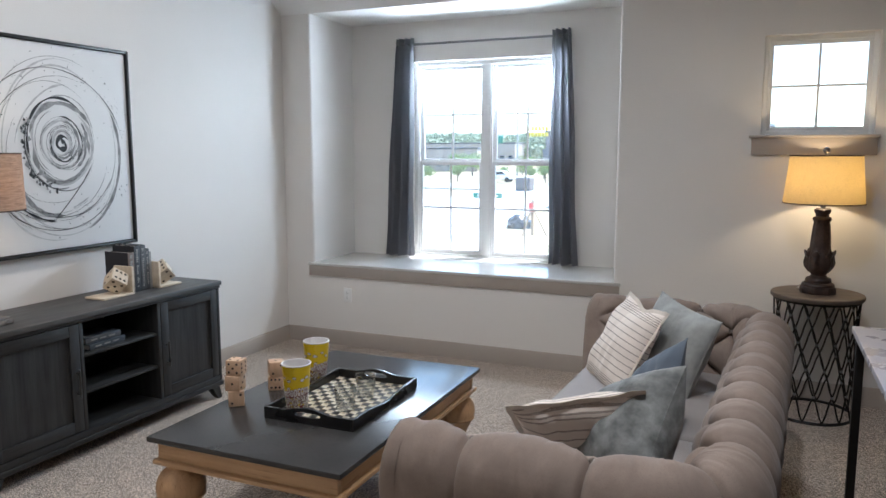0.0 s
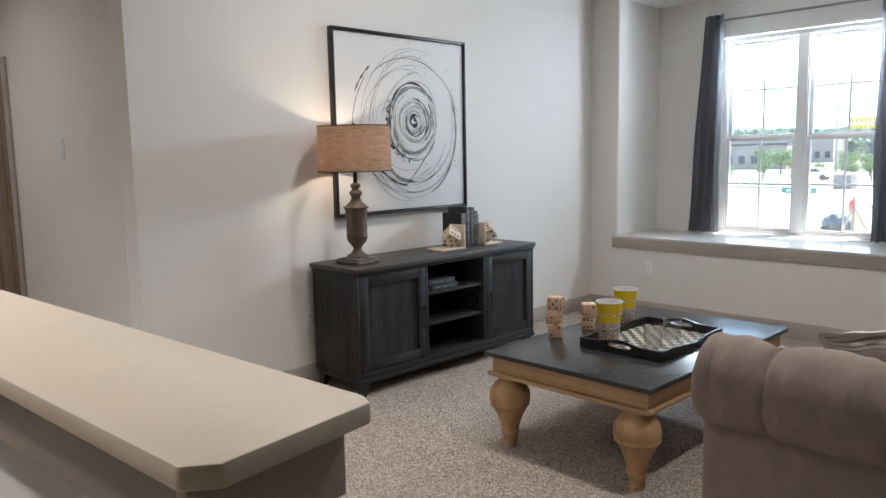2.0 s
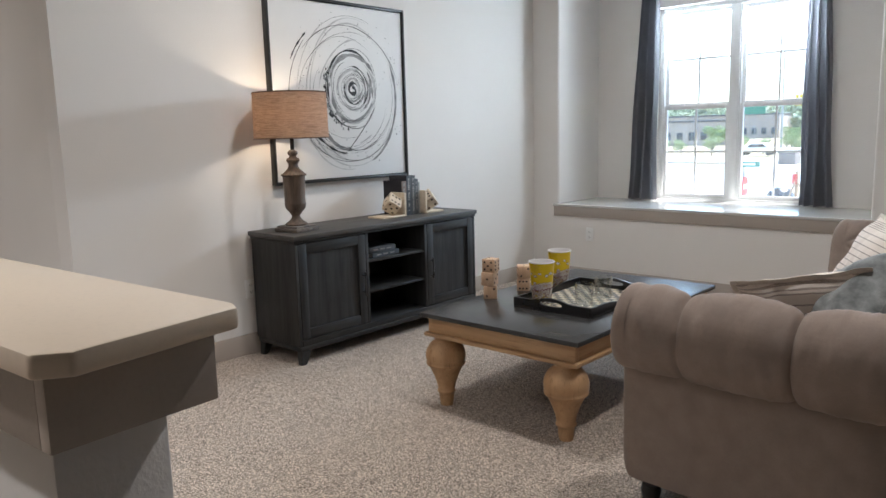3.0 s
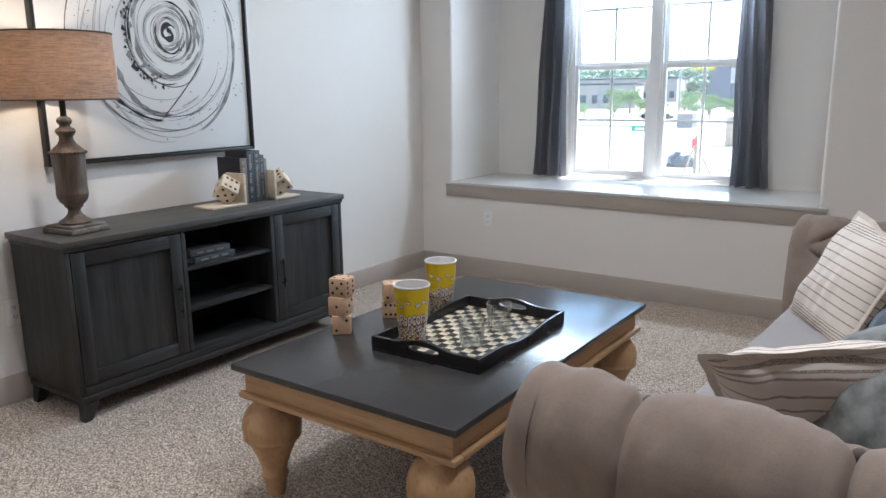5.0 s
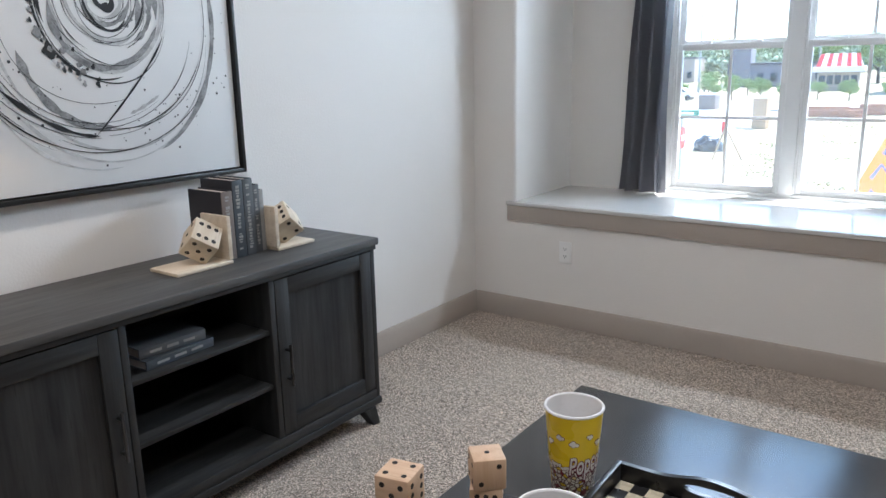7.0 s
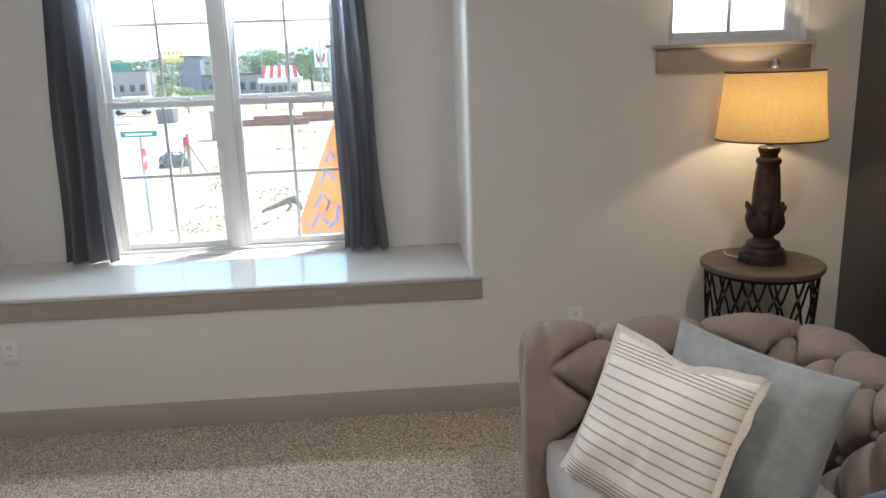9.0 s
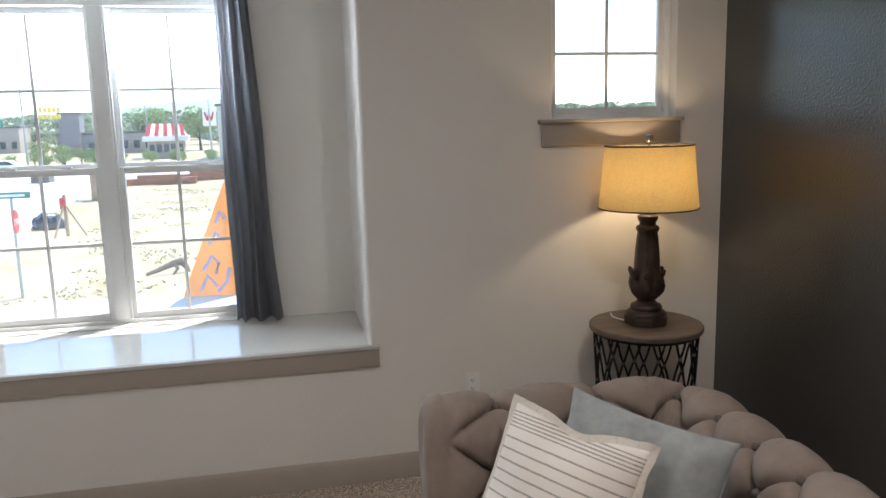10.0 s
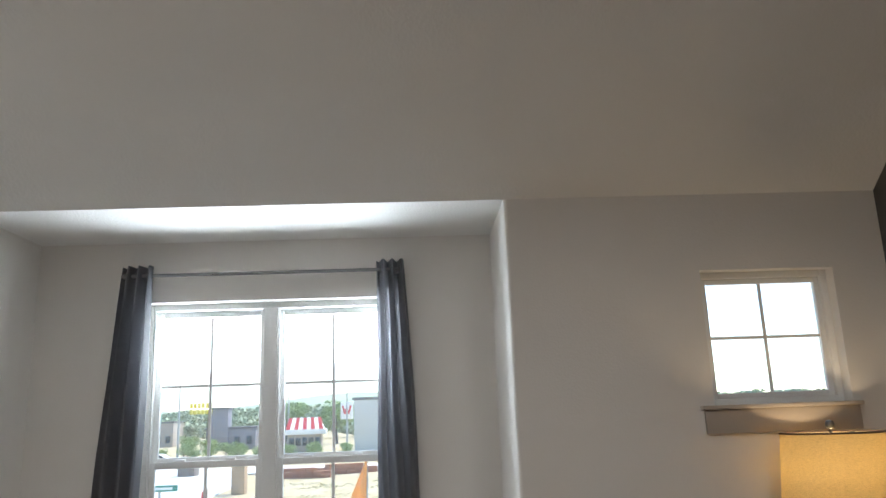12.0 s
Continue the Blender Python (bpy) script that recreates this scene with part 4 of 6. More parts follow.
def coffee_table():
    t = thing("coffee_table", "honey pine coffee table with a dark slate top and bulbous legs", "coffee table")
    part("top", box(CX0, CX1, CY0, CY1, CZ - 0.022, CZ, 0.003), "table_top", t, "dark grey smooth table top")
    i, z0, z1 = 0.03, 0.362, CZ - 0.0225
    for a, b in ((CY0 + i, CY0 + i + 0.03), (CY1 - i - 0.03, CY1 - i)):
        part("apron", box(CX0 + i, CX1 - i, a, b, z0, z1, 0.002), "pine", t)
    for a, b in ((CX0 + i, CX0 + i + 0.03), (CX1 - i - 0.03, CX1 - i)):
        part("apron", box(a, b, CY0 + i + 0.031, CY1 - i - 0.031, z0, z1, 0.002), "pine_y", t)
    o = 0.012
    part("moulding", box(CX0 + o, CX1 - o, CY0 + o, CY0 + 0.06, 0.342, z0 - 0.0005, 0.006), "pine", t)
    part("moulding", box(CX0 + o, CX1 - o, CY1 - 0.06, CY1 - o, 0.342, z0 - 0.0005, 0.006), "pine", t)
    part("moulding", box(CX0 + o, CX0 + 0.06, CY0 + 0.0605, CY1 - 0.0605, 0.342, z0 - 0.0005, 0.006), "pine_y", t)
    part("moulding", box(CX1 - 0.06, CX1 - o, CY0 + 0.0605, CY1 - 0.0605, 0.342, z0 - 0.0005, 0.006), "pine_y", t)
    leg = mesh_of("leg", lathe([(0.0, 0.0), (0.029, 0.0), (0.033, 0.02), (0.036, 0.05), (0.038, 0.066), (0.044, 0.070), (0.046, 0.076), (0.043, 0.082), (0.040, 0.086), (0.047, 0.12), (0.060, 0.160), (0.076, 0.196), (0.085, 0.214),
                                (0.094, 0.219), (0.096, 0.225), (0.093, 0.231), (0.092, 0.236), (0.097, 0.252), (0.096, 0.275), (0.090, 0.298), (0.078, 0.320), (0.062, 0.336), (0.050, 0.346), (0.050, 0.3595), (0.0, 0.3595)], 40), "pine_leg", 50)
    leg.transform(Matrix.Diagonal((1, 1, 0.949, 1)))
    for x in (CX0 + 0.10, CX1 - 0.10):
        for y in (CY0 + 0.072, CY1 - 0.085):
            l = part("leg", leg, "pine_leg", t)
            l.location = (x, y, 0)


coffee_table()


# ---- dice ----
PIPS = {1: [(0, 0)], 2: [(-1, -1), (1, 1)], 3: [(-1, -1), (0, 0), (1, 1)], 4: [(-1, -1), (1, -1), (-1, 1), (1, 1)], 5: [(-1, -1), (1, -1), (0, 0), (-1, 1), (1, 1)],
        6: [(-1, -1), (0, -1), (1, -1), (-1, 1), (0, 1), (1, 1)]}


def die(name, s, material, label, category, m):
    d = new(name)
    tagged(d, label, category)
    d.matrix_basis = m
    part("cube", box(-s / 2, s / 2, -s / 2, s / 2, 0, s, s * 0.055), material, d)
    pip = mesh_of("pip", lathe([(0, -0.0006), (s * 0.082, -0.0006), (s * 0.078, 0.0006), (0, 0.0006)], 12), "pip")
    faces = {1: pose(0, 0, s), 6: pose(0, 0, 0, 180), 2: pose(0, -s / 2, s / 2, 90), 5: pose(0, s / 2, s / 2, -90), 3: pose(s / 2, 0, s / 2, 0, 90), 4: pose(-s / 2, 0, s / 2, 0, -90)}
    for k, f in faces.items():
        for a, b in PIPS[k]:
            p = part("pip", pip, "pip", d)
            p.matrix_basis = f @ Matrix.Translation((a * s * 0.27, b * s * 0.27, 0))
    return d


D = 0.0685
lab = "pale wooden yard die with burnt black pips in a stack"
first_die = die("wooden_die", D, "die_wood", lab, "die", pose(-1.922, 2.470, CZ + 0.0005, 0, 0, 38))
tagged(first_die, group="stacked dice on the table")


def flipped(x, y, z, turn, rx=0, ry=0):
    """A die set on another face, its centre at height z + D / 2."""
    return pose(x, y, z + D / 2, 0, 0, turn) @ pose(0, 0, 0, rx, ry, 0) @ Matrix.Translation((0, 0, -D / 2))


copy_thing(first_die, flipped(-1.924, 2.469, CZ + 0.001 + D, 14, 90, 0))
copy_thing(first_die, flipped(-1.919, 2.473, CZ + 0.0015 + 2 * D, 12, 180, 90))
copy_thing(first_die, flipped(-1.892, 2.722, CZ + 0.0005, 30, -90, 0))
copy_thing(first_die, flipped(-1.889, 2.719, CZ + 0.001 + D, 44, 0, 0))


# ---- serving tray with a chequered floor ----
def tray():
    t = thing("serving_tray", "black wooden serving tray with a chequered floor and cut handles", "tray", (-1.497, 2.686, CZ + 0.0005), 0.6)
    w, l, h, th = 0.214, 0.304, 0.05, 0.013
    part("base", box(-w, w, -l, l, 0, 0.008, 0.002), "tray", t)

    def wavy(half, high):
        """Top edge of a side, higher in the middle."""
        pts = []
        for i in range(33):
            s = -1 + i / 16
            up = 0.5 + 0.5 * math.cos(math.pi * max(-1, min(1, s / 0.62)))
            pts.append((s * half, h + high * up))
        return pts
    for sgn in (-1, 1):
        # long sides dip in the middle
        prof = [(-l, 0.0085), (l, 0.0085)] + [(a, 2 * h - b - 0.0) for a, b in wavy(l, 0.016)][::-1]
        x0 = sgn * w
        part("side", prism(prof, min(x0, x0 - sgn * th), max(x0, x0 - sgn * th), "x", 0.0015), "tray", t)
        y0 = sgn * l
        top = wavy(w - th - 0.0005, 0.018)
        hole = [(0.062 * math.cos(q) * (abs(math.cos(q)) ** -0.25 if abs(math.cos(q)) > 1e-6 else 0), 0.040 + 0.011 * math.sin(q)) for q in [i * math.pi / 12 for i in range(24)]]
        bm = bmesh.new()
        ya, yb = min(y0, y0 - sgn * th), max(y0, y0 - sgn * th)
        for yy in (ya, yb):
            outer = [bm.verts.new((a, yy, b)) for a, b in [(-(w - th - 0.0005), 0.0085), (w - th - 0.0005, 0.0085)] + top[::-1]]
            inner = [bm.verts.new((a, yy, b)) for a, b in hole]
            edges = [bm.edges.new((outer[i], outer[(i + 1) % len(outer)])) for i in range(len(outer))]
            edges += [bm.edges.new((inner[i], inner[(i + 1) % len(inner)])) for i in range(len(inner))]
            bmesh.ops.triangle_fill(bm, use_beauty=True, edges=edges)
            if yy == ya:
                keep = (outer, inner)
        for ring_a, ring_b in zip(keep, (outer, inner)):
            for i in range(len(ring_a)):
                j = (i + 1) % len(ring_a)
                bm.faces.new((ring_a[i], ring_a[j], ring_b[j], ring_b[i]))
        bmesh.ops.recalc_face_normals(bm, faces=bm.faces)
        part("handle_end", bm, "tray", t, "black end board with a cut-out handle")
    nx, ny = 12, 16
    sx, sy = 2 * (w - th - 0.002) / nx, 2 * (l - th - 0.002) / ny
    sq = [mesh_of("square", box(-sx / 2 + 0.0003, sx / 2 - 0.0003, -sy / 2 + 0.0003, sy / 2 - 0.0003, 0, 0.003, 0.0005, 1), m) for m in ("board_dark", "board_light")]
    for i in range(nx):
        for j in range(ny):
            p = part("square", sq[(i + j) % 2], "tray", t)
            p.location = ((i - nx / 2 + 0.5) * sx, (j - ny / 2 + 0.5) * sy, 0.0082)


tray()
TRAY_Z = CZ + 0.0125


def tumbler(x, y):
    g = lathe([(0.0, 0.0), (0.033, 0.0), (0.035, 0.003), (0.0395, 0.088), (0.0385, 0.0895), (0.0375, 0.088), (0.0325, 0.014), (0.0, 0.012)], 40)
    ob = solid("glass_tumbler", g, "tumbler", "clear empty drinking glass on the chequered tray", "glass", group="glasses on the tray", angle=50)
    ob.location = (x, y, TRAY_Z)
    ob.scale = (1.17, 1.17, 1.15)


tumbler(-1.432, 2.580)
tumbler(-1.436, 2.768)


# ---- popcorn cups ----
def on_cup(bm, r0, r1, z0, z1, mid, lift):
    """Wraps a flat sheet (x across, z up) round a cup."""
    for v in bm.verts:
        f = (v.co.z - z0) / (z1 - z0)
        r = r0 + (r1 - r0) * f + lift - v.co.y
        a = mid + v.co.x / (r0 + (r1 - r0) * f)
        v.co = Vector((r * math.cos(a), r * math.sin(a), v.co.z))
    return bm


def word(text, size, push):
    """Lettering as a flat mesh in x and z."""
    cu = bpy.data.curves.new("word", "FONT")
    cu.body, cu.size, cu.align_x, cu.offset = text, size, "CENTER", push
    cu.resolution_u = 3
    ob = new("word", cu)
    me = bpy.data.meshes.new_from_object(ob.evaluated_get(bpy.context.evaluated_depsgraph_get()))
    bm = bmesh.new()
    bm.from_mesh(me)
    bpy.data.objects.remove(ob)
    bpy.data.meshes.remove(me)
    bmesh.ops.subdivide_edges(bm, edges=[e for e in bm.edges if e.calc_length() > 0.006], cuts=2)
    for v in bm.verts:
        v.co = Vector((v.co.x, 0, v.co.y))
    bmesh.ops.triangulate(bm, faces=bm.faces)
    return bm


def blob(cx, cz, s, rnd, grow):
    """A popped corn shape: a few overlapping discs."""
    bms = []
    for k in range(5):
        a = k * 2 * math.pi / 5 + rnd
        q, r = (0.55 * s if k else 0), s * 0.5 + grow
        b = bmesh.new()
        vs = [b.verts.new((cx + q * math.cos(a) * 1.3 + r * math.cos(i * math.pi / 5), -0.00003 * k, cz + q * math.sin(a) * 0.8 + r * math.sin(i * math.pi / 5) * 0.85)) for i in range(10)]
        b.faces.new(vs)
        bms.append(b)
    return joined(*bms)


def popcorn_cup(x, y, z, face, seed):
    rnd = random.Random(seed)
    c = thing("popcorn_cup", "empty yellow popcorn cup with printed popcorn and lettering", "cup", (x, y, z), 0, "popcorn cups")
    H, r0, r1, split = 0.205, 0.045, 0.062, 0.080
    rs = r0 + (r1 - r0) * split / H
    part("lower_wall", lathe([(0.0, 0.0), (r0 - 0.003, 0.0), (r0, 0.004), (rs, split)][1:] + [(rs - 0.002, split), (r0 - 0.002, 0.005)], 48), "cup_print", c, "cup wall printed with heaped popcorn", 50)
    part("upper_wall", lathe([(rs, split), (r1, H - 0.004), (r1 - 0.0018, H - 0.004), (rs - 0.0018, split)], 48), "cup_yellow", c, "yellow cup wall", 50)
    part("lining", lathe([(r0 - 0.0035, 0.006), (r1 - 0.003, H - 0.003), (r1 - 0.0036, H - 0.003), (r0 - 0.0042, 0.0075), (0, 0.0075), (0, 0.006)], 48), "cup_white", c, "white inside of the cup", 50)
    part("rim", moved(ring_at(r1 - 0.0005, H - 0.002, 0.0034, 48), Matrix()), "cup_white", c, "white rolled rim")
    # heaped kernels along the top of the print
    for i in range(26):
        a = i * 2 * math.pi / 26
        cx, cz, s = (a - math.pi) * 0.052, split + rnd.uniform(-0.002, 0.008), rnd.uniform(0.006, 0.008)
        part("printed_kernel", on_cup(blob(cx, cz, s, a, 0.0012), r0, r1, 0, H, face, 0.0003), "cup_maroon", c)
        part("printed_kernel", on_cup(blob(cx, cz, s, a, 0.0), r0, r1, 0, H, face, 0.0006), "cup_white", c)
    for off in (0, math.pi):
        for txt_lift, push, m in ((0.0009, 0.0046, "cup_maroon"), (0.0014, 0.0009, "cup_white")):
            b = word("Popcorn", 0.066, push)
            for v in b.verts:
                v.co.x *= 0.45
                v.co.z = v.co.z * (1.12 - 5 * abs(v.co.x)) + 0.074 + 0.13 * v.co.x - (0.002 if push > 0.002 else 0)
            part("lettering", on_cup(b, r0, r1, 0, H, face + off, txt_lift), m, c)
    for i in range(12):
        cx, cz, s = (i - 5.5) * 0.029 + rnd.uniform(-0.004, 0.004), 0.138 + (i % 2) * 0.014 + rnd.uniform(-0.004, 0.004), rnd.uniform(0.0065, 0.009)
        a = rnd.uniform(0, 6)
        part("printed_kernel", on_cup(blob(cx, cz, s, a, 0.0014), r0, r1, 0, H, face, 0.0005), "cup_maroon", c)
        part("printed_kernel", on_cup(blob(cx, cz, s, a, 0.0), r0, r1, 0, H, face, 0.001), "cup_white", c)


popcorn_cup(-1.622, 2.498, TRAY_Z, math.radians(-48), 4)
popcorn_cup(-1.776, 2.890, CZ + 0.0005, math.radians(-17), 9)


# ---- books and bookends on the console ----
def book(x0, x1, y, th, z, h, cover, spine, label, lean=0.0, bars=3):
    """A standing book, its spine to the room (+x)."""
    b = thing("book", label, "book", (0, y, z), 0, "books between the bookends")
    b.matrix_basis = pose(0, y, z, lean, 0, 0)
    for a in (0, th - 0.003):
        part("cover", box(x0, x1, a, a + 0.003, 0, h, 0.0006), cover, b)
    part("spine", box(x1 - 0.002, x1 + 0.003, 0.0002, th - 0.0002, 0.0005, h - 0.0005, 0.0012), spine, b)
    part("pages", box(x0 + 0.005, x1 - 0.0022, 0.0032, th - 0.0032, 0.004, h - 0.005, 0), "paper", b)
    rnd = random.Random(int(y * 1000))
    z1 = h * 0.93
    while z1 > 0.03:
        ln = rnd.uniform(0.004, 0.010)
        if rnd.random() < 0.12 * bars / 3:
            z1 -= 0.014
        a, q = th * rnd.uniform(0.26, 0.36), th * rnd.uniform(0.56, 0.7)
        part("spine_print", box(x1 + 0.003, x1 + 0.0034, a, q, z1 - ln, z1, 0), "gilt", b)
        z1 -= ln + 0.0035


BT = 0.7545
X1 = -3.168
book(-3.345, X1, 3.088, 0.045, BT, 0.235, "book_black", "book_brown", "black hardback with a brown spine between bookends")
book(-3.335, X1, 3.135, 0.043, BT, 0.268, "book_black", "book_slate", "tall dark slate hardback standing on the console")
book(-3.335, X1, 3.180, 0.041, BT, 0.268, "book_slate", "book_grey", "thick grey hardback standing on the console")
book(-3.325, X1 - 0.005, 3.2225, 0.03, BT, 0.242, "book_grey", "book_grey", "thin grey hardback standing on the console")
book(-3.325, X1 - 0.012, 3.2535, 0.022, BT, 0.220, "book_slate", "gilt", "thin pale-spined book standing on the console", 0.0, 1)


def bookend(sgn, y):
    e = thing("bookend", "distressed cream wooden bookend with a tilted die", "bookend", (-3.195, y, BT))
    lo, hi = (-0.205, 0.012) if sgn < 0 else (-0.012, 0.165)
    part("base", joined(box(-0.075, 0.075, lo, hi, 0, 0.012, 0.003)), "cream_wood", e)
    a = (0.0, 0.016) if sgn < 0 else (-0.016, 0.0)
    part("upright", box(-0.07, 0.07, a[0], a[1], 0.0125, 0.160, 0.003), "cream_wood", e)
    s = 0.096
    d = part("die", moved(box(-s / 2, s / 2, -s / 2, s / 2, -s / 2, s / 2, 0.005), Matrix()), "cream_wood", e, "tilted cream wooden die")
    m = pose(0.02, -0.070 if sgn < 0 else 0.064, 0.0135 + s * 0.76, 40, 32, 62 if sgn < 0 else -25)
    d.matrix_basis = m
    pip = mesh_of("pip", lathe([(0, -0.0006), (s * 0.085, -0.0006), (s * 0.08, 0.0006), (0, 0.0006)], 12), "pip")
    faces = {1: pose(0, 0, -s / 2, 180), 6: pose(0, 0, s / 2), 5: pose(0, -s / 2, 0, 90), 2: pose(0, s / 2, 0, -90), 4: pose(s / 2, 0, 0, 0, 90), 3: pose(-s / 2, 0, 0, 0, -90)}
    for k, f in faces.items():
        for a2, b2 in PIPS[k]:
            p = part("pip", pip, "pip", d)
            p.matrix_basis = f @ Matrix.Translation((a2 * s * 0.27, b2 * s * 0.27, 0))


bookend(-1, 3.070)
bookend(1, 3.293)


def lying_book(y0, y1, x0, x1, z, h, cover, label, turn):
    b = thing("book", label, "book", ((x0 + x1) / 2, (y0 + y1) / 2, z), turn, "books on the console shelf")
    dx, dy = (x1 - x0) / 2, (y1 - y0) / 2
    for a in (0, h - 0.003):
        part("cover", box(-dx, dx, -dy, dy, a, a + 0.003, 0.0006), cover, b)
    part("spine", box(dx - 0.002, dx + 0.003, -dy, dy, 0.0003, h - 0.0003, 0.0012), cover, b)
    part("pages", box(-dx + 0.005, dx - 0.0022, -dy + 0.004, dy - 0.004, 0.0032, h - 0.0032, 0), "paper", b)
    for k in range(3):
        part("spine_print", box(dx + 0.003, dx + 0.0036, -dy * 0.7 + k * dy * 0.5, -dy * 0.7 + k * dy * 0.5 + dy * 0.35, h * 0.35, h * 0.62, 0), "gilt", b)


lying_book(2.66, 2.905, -3.22, -3.03, 0.5345, 0.030, "book_slate", "dark slate book lying on the console shelf", 3)
lying_book(2.665, 2.89, -3.23, -3.045, 0.565, 0.032, "book_grey", "grey cloth book lying on another book", -2)


# ---- painting ----
PY0, PY1, PZ0, PZ1 = 2.236, 3.395, 1.010, 2.166


def stroke(cy, cz, pts, width, seed, lift):
    """A brush line on the canvas through (y, z) points about a centre, its width swelling and thinning."""
    rnd = random.Random(seed)
    bm = bmesh.new()
    prev = None
    n = len(pts)
    p1, p2 = rnd.uniform(0, 6), rnd.uniform(0, 6)
    for i, (y, z) in enumerate(pts):
        a, b = pts[max(0, i - 1)], pts[min(n - 1, i + 1)]
        t = Vector((b[0] - a[0], b[1] - a[1]))
        if t.length < 1e-9:
            continue
        t.normalize()
        f = i / (n - 1)
        w = width * (0.35 + 0.65 * abs(math.sin(3.1 * math.pi * f + p1)) * (0.6 + 0.4 * math.sin(17 * f + p2))) * min(1, 8 * f, 8 * (1 - f)) + 0.0003
        s = Vector((-t.y, t.x)) * w
        v = [bm.verts.new((lift, cy + y + s.x, cz + z + s.y)), bm.verts.new((lift, cy + y - s.x, cz + z - s.y))]
        if prev:
            bm.faces.new((prev[0], prev[1], v[1], v[0]))
        prev = v
    bmesh.ops.recalc_face_normals(bm, faces=bm.faces)
    return bm


def painting():
    p = thing("painting", "large abstract black and grey swirl painting in a black frame", "painting", (XL + 0.001, 0, 0))
    f, d = 0.016, 0.042
    part("frame", joined(box(0, d, PY0, PY0 + f, PZ0, PZ1, 0.002), box(0, d, PY1 - f, PY1, PZ0, PZ1, 0.002), box(0, d, PY0 + f, PY1 - f, PZ1 - f, PZ1, 0.002), box(0, d, PY0 + f, PY1 - f, PZ0, PZ0 + f, 0.002)), "black_frame", p)
    part("canvas", box(0.004, 0.028, PY0 + f + 0.005, PY1 - f - 0.005, PZ0 + f + 0.005, PZ1 - f - 0.005, 0.002), "canvas", p)
    part("backing", box(0.001, 0.004, PY0 + f, PY1 - f, PZ0 + f, PZ1 - f, 0), "black_frame", p)
    cy, cz = 2.905, 1.612
    rnd = random.Random(21)
    base = 0.0288

    def loop(ry, rz, a0, a1, dy=0.0, dz=0.0, wob=0.02, grow=0.0, tilt=0.0, n=90):
        q1, q2 = rnd.uniform(0, 6), rnd.uniform(0, 6)
        out = []
        for i in range(n):
            k = i / (n - 1)
            a = a0 + (a1 - a0) * k
            e = 1 + wob * math.sin(2 * a + q1) + 0.6 * wob * math.sin(3 * a + q2) + grow * k
            y, z = ry * e * math.cos(a), rz * e * math.sin(a)
            out.append((dy + y * math.cos(tilt) - z * math.sin(tilt), dz + y * math.sin(tilt) + z * math.cos(tilt)))
        return out
    two = 2 * math.pi
    washes, inks, pales = [], [], []
    k = 0

    def put(bag, pts, w):
        nonlocal k
        k += 1
        bag.append(stroke(cy, cz, pts, w, k, base + 0.00002 * k))
    low = -0.035
    for i in range(3):
        put(pales, loop(0.37 + 0.03 * i, 0.44 + 0.03 * i, rnd.uniform(0, 6), rnd.uniform(4, 7), 0, low, 0.03), 0.006)
    for i in range(3):
        put(pales, loop(0.24 + 0.045 * i, 0.27 + 0.05 * i, rnd.uniform(0, 6), rnd.uniform(3, 6), 0, -0.01, 0.05), 0.008)
    put(washes, loop(0.36, 0.46, -1.25, 0.55, 0.03, low - 0.01, 0.02), 0.016)
    put(washes, loop(0.30, 0.36, 3.5, 4.7, -0.01, low, 0.03), 0.020)
    # broad grey washes round the core
    for i in range(9):
        r = 0.06 + 0.017 * i
        put(washes if i % 4 else pales, loop(r, r * 1.08, rnd.uniform(0, 6), rnd.uniform(5, 9), rnd.uniform(-0.01, 0.01), 0, 0.06), 0.013)
    put(washes, loop(0.205, 0.225, 0.4, 2.9, 0, 0, 0.04), 0.020)
    put(washes, loop(0.19, 0.21, 3.2, 5.9, 0, 0, 0.04), 0.018)
    # dark rings
    put(inks, loop(0.215, 0.245, 0.9, 3.5, -0.005, 0, 0.02), 0.0085)
    put(inks, loop(0.22, 0.25, 2.5, 4.9, -0.01, 0.0, 0.03), 0.006)
    put(inks, loop(0.225, 0.255, 0, 5.9, 0, 0, 0.03), 0.0022)
    put(inks, loop(0.045, 0.050, 0.5, 8.8, 0.0, -0.005, 0.05, -0.85), 0.017)
    put(inks, loop(0.075, 0.085, 2.5, 5.6, 0.0, -0.01, 0.05), 0.007)
    put(inks, loop(0.13, 0.14, 5.2, 8.0, 0.0, 0.0, 0.05), 0.005)
    for i in range(16):
        r = rnd.uniform(0.06, 0.215)
        put(inks, loop(r, r * 1.08, rnd.uniform(0, 6), rnd.uniform(4, 9), 0, 0, 0.05), rnd.uniform(0.0006, 0.0018))
    for i in range(11):
        r = rnd.uniform(0.30, 0.47)
        put(inks, loop(r, r * rnd.uniform(0.96, 1.04), rnd.uniform(0, 6), rnd.uniform(3.0, 7), rnd.uniform(-0.06, 0.01), low + rnd.uniform(-0.01, 0.04), 0.03, tilt=rnd.uniform(-0.12, 0.12)), rnd.uniform(0.0008, 0.0018))
    put(inks, loop(0.46, 0.445, 0.2, 2.5, -0.045, low, 0.02), 0.0028)
    put(inks, loop(0.485, 0.47, 2.35, 3.3, -0.05, low, 0.015), 0.0034)
    put(inks, loop(0.50, 0.50, 2.3, 2.75, -0.04, low + 0.01, 0.01), 0.0065)
    put(inks, loop(0.45, 0.44, 3.6, 5.6, -0.03, low, 0.02), 0.0024)
    # the long stroke that drops from the dark ring, and the heavy one that meets it
    put(inks, [(0.19 - 0.28 * t ** 1.25, -0.11 - 0.32 * t) for t in [i / 40 for i in range(41)]], 0.0048)
